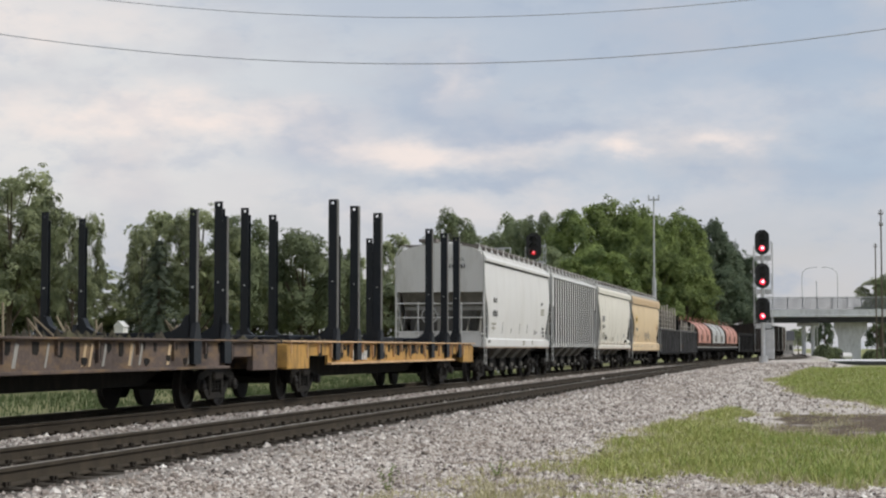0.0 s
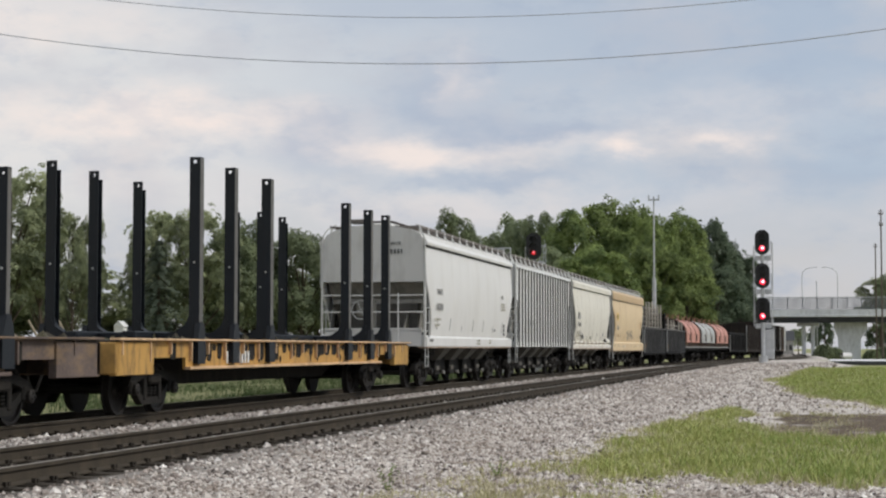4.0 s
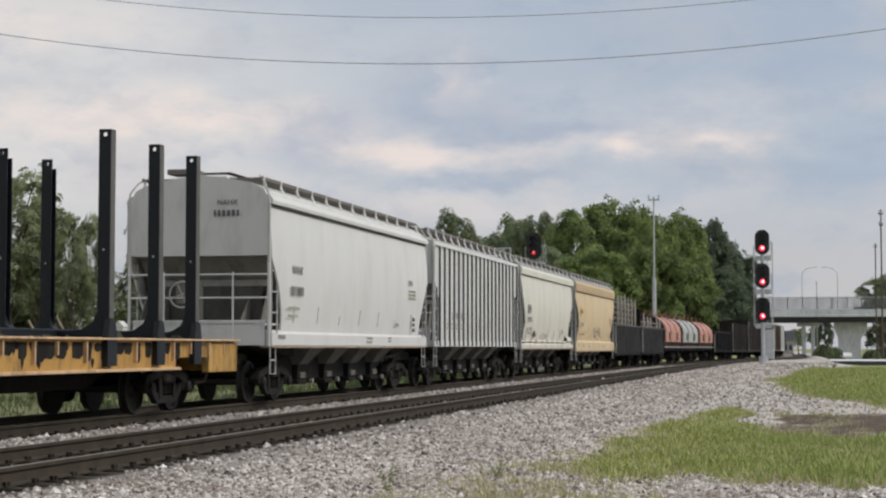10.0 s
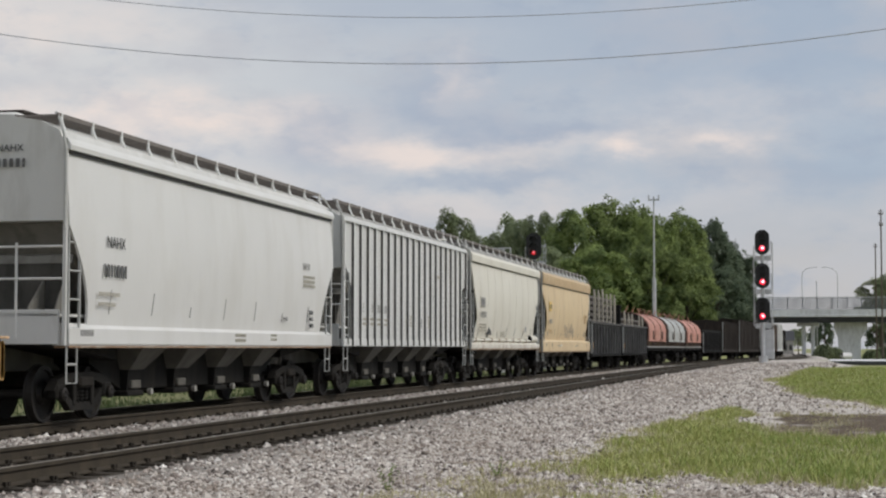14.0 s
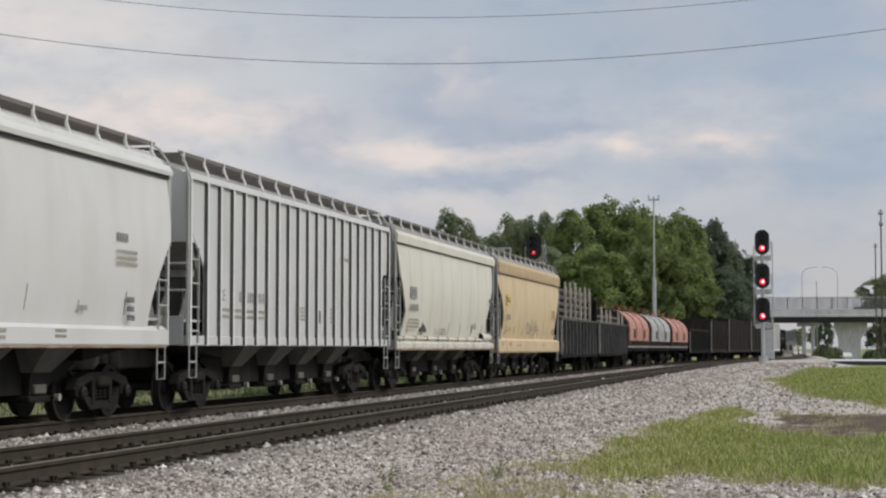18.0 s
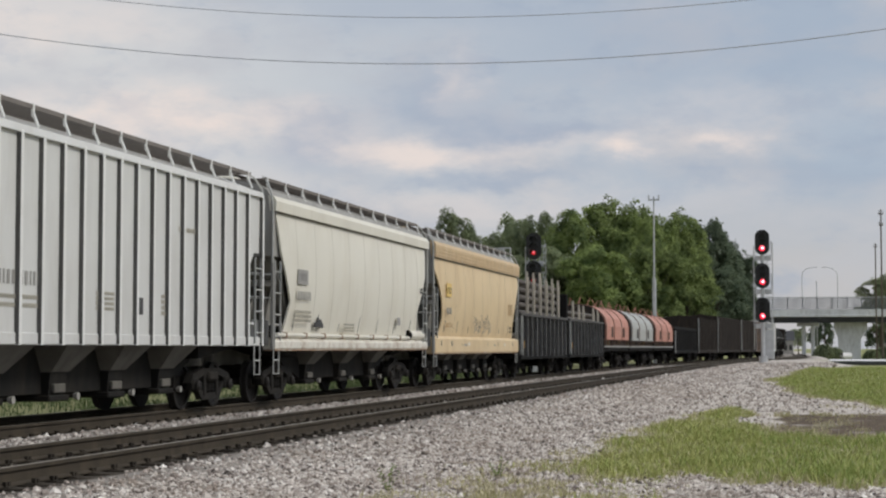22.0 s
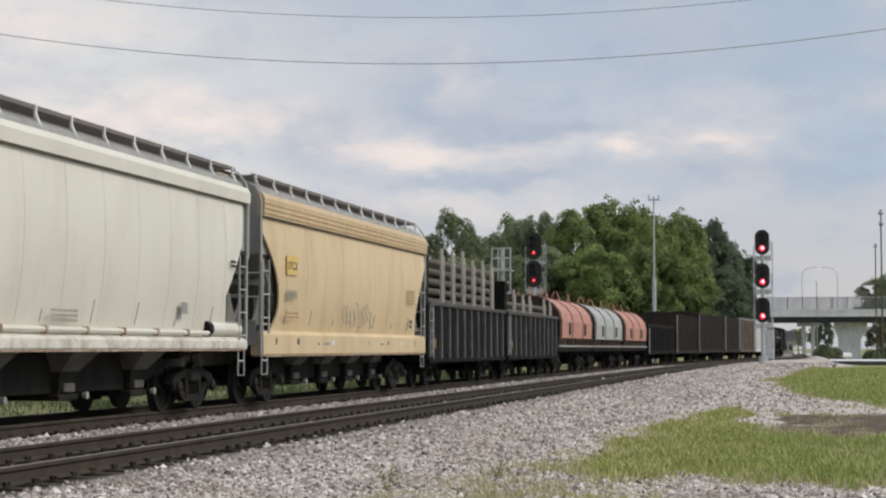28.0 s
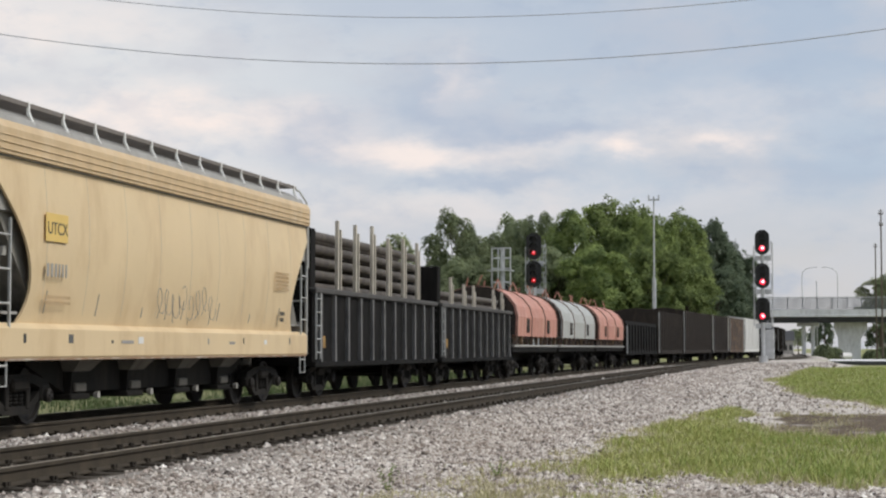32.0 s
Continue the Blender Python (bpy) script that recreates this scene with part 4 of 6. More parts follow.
    for k, q in enumerate(cs):
        top = [(-1.44, q - 0.58, 1.2), (1.44, q - 0.58, 1.2), (1.44, q + 0.58, 1.2), (-1.44, q + 0.58, 1.2)]
        mid = [(-1.06, q - 0.32, 0.78), (1.06, q - 0.32, 0.78), (1.06, q + 0.32, 0.78), (-1.06, q + 0.32, 0.78)]
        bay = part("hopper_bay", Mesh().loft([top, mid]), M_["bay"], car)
        # neck darker than the bay above it
        part("neck", Mesh().loft([[(x * 0.97, q + (y - q) * 0.94, 0.775) for x, y, z in mid], [(x * 0.93, q + (y - q) * 0.85, 0.42) for x, y, z in mid]]), M_["truck"], bay, "dark outlet neck")
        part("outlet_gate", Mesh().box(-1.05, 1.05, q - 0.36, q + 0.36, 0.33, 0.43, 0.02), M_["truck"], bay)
        part("outlet_frame", Mesh().box(0.99, 1.06, q - 0.2, q + 0.2, 0.46, 0.60, 0.015), M_["bay"], bay)
        part("gate_shaft", Mesh().rod((-1.1, q + 0.45, 0.4), (1.1, q + 0.45, 0.4), 0.03), M_["truck"], bay)
        part("capstan", Mesh().lathe_x([(1.08, 0.01), (1.08, 0.045), (1.16, 0.06), (1.16, 0.01)], 8, q + 0.45, 0.4), M_["slopelip"], bay, "worn bright capstan")
        y0 = q + 0.28
        y1 = cs[k + 1] - 0.28 if k + 1 < bays else inner + 0.5
        # near-black colour paints the deep shade between the bays
        part("bay_slope", Mesh().prism_x([(y0, 1.2), (y1, 1.2), (y1, 0.45 if k + 1 < bays else 0.9), (y0, 0.45)], -0.88, 0.88), M_["truck"], car, "inner slope between the bays, darkened as shade")
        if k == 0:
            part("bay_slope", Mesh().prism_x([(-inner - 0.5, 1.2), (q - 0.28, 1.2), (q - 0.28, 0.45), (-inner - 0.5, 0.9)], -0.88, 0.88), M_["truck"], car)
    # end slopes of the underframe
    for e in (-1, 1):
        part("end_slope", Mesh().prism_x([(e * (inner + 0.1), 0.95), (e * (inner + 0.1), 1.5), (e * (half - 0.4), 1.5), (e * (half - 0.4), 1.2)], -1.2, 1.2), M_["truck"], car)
    add_couplers(car, half)
    return car


def marks(car, x, y0, z0, w, h, rows, material, name="stencil", face=None):
    """Lettering that cannot be read, as plain bars on the side (or, with face, on the end)."""
    rng = random.Random(int(abs(y0) * 100) + rows)
    if h <= 0.09 and material is M_["endgrey"]:
        material = M_["seam"]
    for r in range(rows):
        me = Mesh()
        z = z0 - r * h * 1.6
        y = y0
        while y < y0 + w:
            q = rng.uniform(0.22, 0.5) * h
            if face is None:
                me.box(x, x + 0.006, y, y + q, z, z + h)
            else:
                me.box(y, y + q, face, face + 0.006, z, z + h)
            y += q + 0.34 * h
        o = part(name, me, material, car, "illegible stencilled lettering")
        o["kind"] = "stuff"


def words(car, text, x, y, z, size, material, face="side", name="lettering"):
    cu = bpy.data.curves.new(name, "FONT")
    cu.body, cu.size, cu.extrude = text, size, 0.002
    tmp = bpy.data.objects.new(name, cu)
    scene.collection.objects.link(tmp)
    me = bpy.data.meshes.new_from_object(tmp.evaluated_get(bpy.context.evaluated_depsgraph_get()))
    bpy.data.objects.remove(tmp)
    bpy.data.curves.remove(cu)
    me.materials.append(material)
    ob = new(name, me)
    ob.parent = car
    ob.matrix_basis = pose(x, y, z, 90, 0, 90) if face == "side" else pose(x, y, z, 90, 0, 0)
    ob["label"] = "stencilled letters " + text
    return ob


def cut_straight(z, top, depth, low):
    return 0.0 if z > top else depth * min(1.0, (top - z) / (top - low))


def cut_curved(z, top, depth, mid, back=0.35):
    if z > top:
        return 0.0
    q = (top - z) / (top - mid)
    if q < 1:
        return depth * math.sin(q * math.pi / 2)
    return depth * (1 - back * (min(1.0, (mid - z) / max(0.1, mid - 1.4))) ** 2)


def flat_car(label, s0, s1, paint, stakes, top, thick):
    car, half = car_base("flat_car", label, s0, s1, "log flat cars of the train", trucks=2.6)
    P = M_[paint]
    mid = (s0 + s1) / 2
    part("deck", Mesh().box(-1.45, 1.45, -half + 0.05, half - 0.05, 1.16, 1.27), M_["deck"], car)
    part("centre_sill", Mesh().prism_x([(-half + 0.2, 0.75), (-half + 3.6, 0.72), (-half + 4.6, 0.45), (half - 4.6, 0.45), (half - 3.6, 0.72), (half - 0.2, 0.75), (half - 0.2, 1.16), (-half + 0.2, 1.16)], -0.35, 0.35), M_["truck"], car)
    for s in (-1, 1):
        sill = Mesh()
        sill.box(min(s * 1.40, s * 1.46), max(s * 1.40, s * 1.46), -half + 3.2, half - 3.2, 0.80, 1.27)
        sill.box(min(s * 1.40, s * 1.56), max(s * 1.40, s * 1.56), -half + 3.2, half - 3.2, 0.77, 0.81)
        part("deck_flange", Mesh().box(min(s * 1.38, s * HALF), max(s * 1.38, s * HALF), -half + 0.01, half - 0.01, 1.272, 1.31, 0.008), M_["flange" if paint == "yellow" else "rust"], car, "rust-edged deck flange")
        part("lower_flange", Mesh().box(min(s * 1.44, s * 1.565), max(s * 1.44, s * 1.565), -half + 3.19, half - 3.19, 0.765, 0.815, 0.006), M_["flange" if paint == "yellow" else "rust"], car, "worn lower flange")
        sill.box(min(s * 1.40, s * 1.46), max(s * 1.40, s * 1.46), -half + 1.6, -half + 3.2, 0.98, 1.27)
        sill.box(min(s * 1.40, s * 1.46), max(s * 1.40, s * 1.46), half - 3.2, half - 1.6, 0.98, 1.27)
        for e in (-1, 1):
            sill.box(min(s * 1.36, s * 1.5), max(s * 1.36, s * 1.5), min(e * (half - 0.02), e * (half - 1.6)), max(e * (half - 0.02), e * (half - 1.6)), 0.70, 1.245, 0.01)
        part("side_sill", sill, P, car)
        rng = random.Random(int(s0) + s)
        y = -half + 0.3
        k = 0
        while y < half - 0.4:
            if abs(y) < half - 3.2 or abs(y) > half - 1.5 or k % 2 == 0:
                q = rng.uniform(0.18, 0.40) if paint == "yellow" else rng.uniform(0.10, 0.26)
                low = rng.choice((1.06, 1.0, 0.96, 0.92) if paint == "yellow" else (1.06, 1.10, 1.02, 0.96))
                part("pocket_hole", Mesh().prism_x([(y, low), (y + q * 0.7, low - 0.02), (y + q, low + 0.05), (y + q, 1.235), (y - 0.02, 1.24)], min(s * 1.452, s * 1.468), max(s * 1.452, s * 1.468)), M_["truck"], car)
                if k % 2 == 0:
                    part("stake_pocket", Mesh().box(min(s * 1.45, s * 1.52), max(s * 1.45, s * 1.52), y - 0.085, y - 0.04, 0.92 if k % 4 else 1.04, 1.26), M_["flange"] if paint == "yellow" else P, car)
            y += rng.uniform(0.34, 0.62) if paint == "yellow" else rng.uniform(0.6, 1.0)
            k += 1
    rng = random.Random(int(s0))
    for k in range(34):
        y = rng.uniform(-half + 3.3, half - 3.4)
        z = rng.choice((rng.uniform(1.08, 1.16), rng.uniform(1.08, 1.16), rng.uniform(0.86, 1.0)))
        q = rng.uniform(0.06, 0.28)
        if paint == "rust" and k % 2:
            part("paint_streak", Mesh().prism_x([(y, 0.86), (y + 0.04 + q * 0.3, 0.86), (y + 0.16 + q * 0.3, 1.2), (y + 0.12, 1.22)], 1.461, 1.465), M_["slopelip" if k % 4 == 1 else "tanchord"], car, "slanting pale scrape")
            continue
        part("paint_scab", Mesh().prism_x([(y, z + 0.02), (y + q * 0.4, z - rng.uniform(0, 0.06)), (y + q, z + 0.01), (y + q * 1.05, z + 0.08), (y + q * 0.5, 1.24 if z > 1.05 else z + 0.1), (y, z + 0.09)], 1.461, 1.467), M_["truck"], car, "flaked dark patch of paint")
    for e in (-1, 1):
        part("end_sill", Mesh().box(-1.5, 1.5, min(e * half, e * (half - 0.15)), max(e * half, e * (half - 0.15)), 0.72, 1.24, 0.02), P, car)
    for st in stakes:
        y = st - mid
        fil = [(1.34, 1.72), (1.27, 1.56), (1.1, 1.45), (0.9, 1.42)]
        part("bunk", Mesh().prism_y([(-1.42, 1.27), (1.42, 1.27), (1.42, 1.75)] + fil + [(-x, z) for x, z in fil[::-1]] + [(-1.42, 1.75)], y - 0.11, y + 0.11), M_["stake"], car)
        for s in (-1, 1):
            b = 1.54 if s > 0 else -1.47
            a = b - s * 2 * thick
            x0, x1 = min(a, b), max(a, b)
            # one channel section, open towards the load
            d = thick
            sec = [(a, y - d), (b, y - d), (b, y + d), (a, y + d), (a, y + d - 0.02), (b - s * 0.025, y + d - 0.02), (b - s * 0.025, y - d + 0.02), (a, y - d + 0.02)]
            me = Mesh().loft([[(p[0], p[1], 1.0) for p in sec], [(p[0], p[1], top - 0.16) for p in sec]])
            me.box(min(b, b - s * 0.025), max(b, b - s * 0.025), y - d + 0.036, y + d, top - 0.16, top)
            cap = Mesh()
            cx, zz = (x0 + x1) / 2, top - 0.085
            ring = [(cx + 0.38 * thick * math.cos(i * math.pi / 4), zz + 0.38 * thick * math.sin(i * math.pi / 4)) for i in range(8)]
            box8 = [(x1, zz), (x1, top), (cx, top), (x0, top), (x0, zz), (x0, top - 0.16), (cx, top - 0.16), (x1, top - 0.16)]
            vv = [(p[0], y - d, p[1]) for p in ring + box8] + [(p[0], y - d + 0.035, p[1]) for p in ring + box8]
            ff = []
            for i in range(8):
                j = (i + 1) % 8
                ff += [(i, j, 8 + j, 8 + i), (16 + i, 24 + i, 24 + j, 16 + j), (i, 16 + i, 16 + j, j), (8 + i, 8 + j, 24 + j, 24 + i)]
            cap.add(vv, ff)
            pole_ = part("stake", me, M_["stake"], car, "tall black steel log stake")
            # thin paler plate paints the sunlit outer face of the black stake
            part("outer_web", Mesh().box(min(b, b + s * 0.004), max(b, b + s * 0.004), y - d + 0.012, y + d - 0.004, 1.62, top - 0.02), M_["stakeedge"], pole_, "outer face greyed for the sun on it")
            part("stake_head", cap, M_["stake"], pole_)
            part("bolt", Mesh().rod((cx, y - d - 0.012, 1.0 + (top - 1.0) * 0.47), (cx, y - d + 0.003, 1.0 + (top - 1.0) * 0.47), 0.02, 8), M_["rung"], pole_, "pale bolt head")
            part("stake_foot", Mesh().prism_x([(y - 0.19, 0.86), (y + 0.19, 0.86), (y + 0.19, 1.3), (y + thick, 1.6), (y - thick, 1.6), (y - 0.19, 1.3)], min(s * 1.47, s * 1.565), max(s * 1.47, s * 1.565)), M_["stake"], car)
    for x in (-0.55, 0.55) if paint == "yellow" else ():
        part("deck_beam", Mesh().box(x - 0.13, x + 0.13, stakes[0] - mid - 1.0, stakes[-1] - mid + 0.6, 1.27, 1.45, 0.02), M_["stake"], car)
    lit = Mesh()
    rng = random.Random(int(s0) + 3)
    for k in range(420):
        y = rng.uniform(-half + 1.0, half - 1.0)
        x, q, h = rng.uniform(-1.3, 1.4), rng.uniform(0.05, 0.22), rng.uniform(0.02, 0.11) * (1 + 0.8 * math.sin(y * 1.7))
        a = rng.uniform(0, 3.14)
        c, d = math.cos(a) * q, math.sin(a) * q
        lit.add([(x - c, y - d, 1.27), (x + d * 0.6, y - c * 0.6, 1.27), (x + c, y + d, 1.27), (x - d * 0.6, y + c * 0.6, 1.27), (x + rng.uniform(-0.04, 0.04), y, 1.29 + max(0.01, h))], [(0, 1, 4), (1, 2, 4), (2, 3, 4), (3, 0, 4), (3, 2, 1, 0)])
    o = part("bark_litter", lit, M_["litter"], car, "dark bark and dirt left on the deck")
    o["kind"] = "stuff"
    if paint == "rust":
        rng = random.Random(4)
        for k in range(9):
            y = 22.5 - mid + 1.35 * k + rng.uniform(-0.3, 0.3)
            x = rng.uniform(-0.6, 1.2)
            part("loose_strap", Mesh().path([(x, y, 1.27), (x + rng.uniform(-0.2, 0.2), y + rng.uniform(-0.5, 0.2), 1.3 + rng.uniform(0.1, 0.45)), (x + 0.1, y + rng.uniform(0.1, 0.6), 1.28)], 0.022, 5), M_["wood"], car, "loose pale tie-down strap")
    add_couplers(car, half)
    return car


def gondola(label, s0, s1, stakes, load_top, layers, bulkhead):
    car, half = car_base("gondola", label, s0, s1, "loaded gondolas of the train", trucks=1.9)
    mid = (s0 + s1) / 2
    B = M_["black"]
    for s in (-1, 1):
        part("side", Mesh().box(min(s * 1.42, s * 1.47), max(s * 1.42, s * 1.47), -half, half, 0.78, 2.45), B, car)
        part("top_rail", Mesh().box(min(s * 1.38, s * HALF), max(s * 1.38, s * HALF), -half, half, 2.38, 2.5, 0.02), M_["toprail"], car)
        part("side_sill", Mesh().box(min(s * 1.4, s * 1.55), max(s * 1.4, s * 1.55), -half, half, 0.72, 0.84, 0.01), B, car)
        n = 11
        for k in range(n):
            y = -half + 0.5 + (2 * half - 1.0) * k / (n - 1)
            # pale rib colour stands in for the highlights on the ribs
            part("rib", Mesh().prism_y([(s * 1.47, 2.38), (s * 1.55, 2.36), (s * 1.56, 0.84), (s * 1.47, 0.82)], y - 0.06, y + 0.06), M_["gonrib"], car, "rib paled for the highlights along it")
        ladder(car, s * 1.54, -half + 0.08, -half + 0.42, 0.9, 2.4, 5, M_["rung"])
        ladder(car, s * 1.54, half - 0.42, half - 0.08, 0.9, 2.4, 5, B)
    part("floor", Mesh().box(-1.42, 1.42, -half, half, 0.95, 1.1), B, car)
    part("centre_sill", Mesh().box(-0.3, 0.3, -half, half, 0.6, 0.95), B, car)
    for e in (-1, 1):
        part("end_wall", Mesh().box(-1.45, 1.45, min(e * half, e * (half - 0.1)), max(e * half, e * (half - 0.1)), 0.75, 2.46, 0.01), B, car)
        for k in range(3):
            part("end_rib", Mesh().box(-1.4, 1.4, min(e * half, e * (half + 0.06)), max(e * half, e * (half + 0.06)), 1.0 + 0.5 * k, 1.1 + 0.5 * k, 0.01), B, car)
    part("reflector", Mesh().box(1.56, 1.57, -half + 0.55, -half + 0.72, 1.15, 1.42), M_["yellow"], car, "yellow reflector plate")
    if bulkhead:
        part("bulkhead", Mesh().box(-1.4, 1.4, -half + 0.1, -half + 0.5, 2.4, bulkhead, 0.03), B, car)
    for st in stakes:
        for s in (-1, 1):
            h = load_top + (0.28 if st < s0 + 6 else 0.15)
            rng_ = random.Random(int(st * 10) + s)
            h += rng_.uniform(-0.08, 0.08)
            part("load_stake", Mesh().box(min(s * 1.36, s * 1.44), max(s * 1.36, s * 1.44), st - mid - 0.045, st - mid + 0.045, 1.2, h), M_["loadstake"], car, "pale timber stake")
            part("load_stake", Mesh().box(min(s * 1.37, s * 1.44), max(s * 1.37, s * 1.44), st - mid + 0.22, st - mid + 0.28, 1.2, h - 0.2), M_["loadstake"], car)
    rng = random.Random(int(s0))
    for r in range(layers):
        z = 2.45 + (load_top - 2.45) * (r + 0.5) / layers - 0.05
        d = (load_top - 2.45) / layers / 2
        for k in range(5):
            x = -1.0 + k * 0.52
            y0 = -half + (0.55 if not bulkhead else 0.9) + rng.uniform(0, 0.35)
            part("pipe", Mesh().rod((x, y0, z), (x, half - 0.7 - rng.uniform(0, 0.4), z), d * 0.72, 12), M_["pipe"], car, smooth=False)
    add_couplers(car, half)
    return car


def coil_car(label, s0, s1, hood):
    car, half = car_base("coil_car", label, s0, s1, "coil steel cars of the train", trucks=1.8)
    H = M_[hood]
    part("underframe", Mesh().box(-1.45, 1.45, -half, half, 0.98, 1.18, 0.03).box(-0.4, 0.4, -half, half, 0.65, 0.98), M_["black"], car)
    part("deck_plate", Mesh().box(-1.53, 1.53, -half + 0.05, half - 0.05, 1.18, 1.27, 0.02), M_["endgrey"], car)
    for s in (-1, 1):
        for k in range(9):
            y = -half + 0.7 + (2 * half - 1.4) * k / 8
            part("side_post", Mesh().box(min(s * 1.38, s * 1.5), max(s * 1.38, s * 1.5), y - 0.06, y + 0.06, 1.25, 1.62), M_["rust"], car)
    prof = [(1.52, 1.6), (1.54, 2.35)] + [(1.54 * math.cos(a), 2.35 + 1.14 * math.sin(a)) for a in (0.35, 0.7, 1.0, 1.3, 1.57)]
    prof = prof + [(-x, z) for x, z in prof[-2::-1]]
    y0, y1 = -half + 0.45, half - 0.45
    part("hood", Mesh().prism_y(prof, y0, y1), H, car)
    # end panel darker than the hood
    part("hood_end", Mesh().prism_y([(x * 0.97, 1.62 + (z - 1.6) * 0.985) for x, z in prof], y0 - 0.03, y0 - 0.002), M_["brown"], car, "dark end of the hood")
    n = 4
    for k in range(n):
        y = y0 + 0.05 + (y1 - y0 - 0.1) * k / (n - 1)
        me = Mesh()
        big = [(x * 1.02, z + 0.03 if z > 2 else z) for x, z in prof]
        me.prism_y(big, y - 0.035, y + 0.035)
        part("hood_rib", me, M_["coil_rib"], car, "grimy seam rib")
        if k < n - 1:
            for p0, p1 in (((0.9, y + 0.5, 3.3), (0.7, y + 0.62, 3.75)), ((-0.6, y + 0.9, 3.4), (-0.5, y + 0.8, 3.85)), ((0, y + 0.2, 3.55), (0.15, y + 0.25, 3.9))):
                part("lifting_post", Mesh().rod(p0, p1, 0.022, 5), M_["coil_red"], car)
    for s in (-1, 1):
        for k in range(2):
            y = y0 + (y1 - y0) * (0.25 + 0.5 * k)
            part("placard_panel", Mesh().box(min(s * 1.53, s * 1.56), max(s * 1.53, s * 1.56), y - 0.3, y + 0.3, 1.75, 2.3, 0.005), M_["brown"], car)
    add_couplers(car, half)
    return car


def box_type(name, label, s0, s1, paint, z1, n, light=None, open_top=False):
    """A plain-sided car far back in the train."""
    car, half = car_base(name, label, s0, s1, trucks=1.9, near=False)
    P = M_[paint]
    if open_top:
        for s in (-1, 1):
            part("side", Mesh().box(min(s * 1.42, s * 1.5), max(s * 1.42, s * 1.5), -half, half, 0.8, z1), P, car)
        for e in (-1, 1):
            part("end_wall", Mesh().box(-1.42, 1.42, min(e * half, e * (half - 0.1)), max(e * half, e * (half - 0.1)), 0.8, z1), P, car)
        part("floor", Mesh().box(-1.42, 1.42, -half, half, 0.9, 1.1), P, car)
    else:
        part("body", Mesh().prism_y([(-1.5, 1.0), (1.5, 1.0), (1.5, z1 - 0.2), (0, z1), (-1.5, z1 - 0.2)], -half, half), P, car)
    for s in (-1, 1):
        for k in range(n):
            y = -half + 0.15 + (2 * half - 0.3) * k / (n - 1)
            part("side_post", Mesh().box(min(s * 1.49, s * HALF), max(s * 1.49, s * HALF), y - 0.06, y + 0.06, 0.8, z1 - 0.2), M_[light] if light and k in (0, n - 1) else P, car)
        part("side_sill", Mesh().box(min(s * 1.45, s * 1.55), max(s * 1.45, s * 1.55), -half, half, 0.75, 1.0), P, car)
        ladder(car, s * 1.57, -half + 0.1, -half + 0.5, 0.8, z1 - 0.3, 7, M_["rung"])
    part("centre_sill", Mesh().box(-0.3, 0.3, -half, half, 0.6, 1.0), M_["truck"], car)
    add_couplers(car, half)
    return car


def tank_car(label, s0, s1, paint):
    car, half = car_base("tank_car", label, s0, s1, trucks=1.9, near=False)
    P = M_[paint]
    n = 24
    rings = []
    for y, r in ((-half + 0.4, 0.5), (-half + 0.5, 0.95), (-half + 0.75, 1.3), (-half + 1.1, 1.42), (half - 1.1, 1.42), (half - 0.75, 1.3), (half - 0.5, 0.95), (half - 0.4, 0.5)):
        rings.append([(r * math.cos(2 * math.pi * i / n), y, 2.65 + r * math.sin(2 * math.pi * i / n)) for i in range(n)])
    part("barrel", Mesh().loft(rings), P, car, smooth=True)
    part("dome", Mesh().rod((0, 0, 4.0), (0, 0, 4.45), 0.4, 12), P, car)
    part("centre_sill", Mesh().box(-0.3, 0.3, -half, half, 0.75, 1.1), M_["truck"], car)
    for s in (-1, 1):
        part("handrail", Mesh().rod((s * 1.45, -half + 0.5, 2.6), (s * 1.45, half - 0.5, 2.6), 0.025), M_["rung"], car)
    add_couplers(car, half)


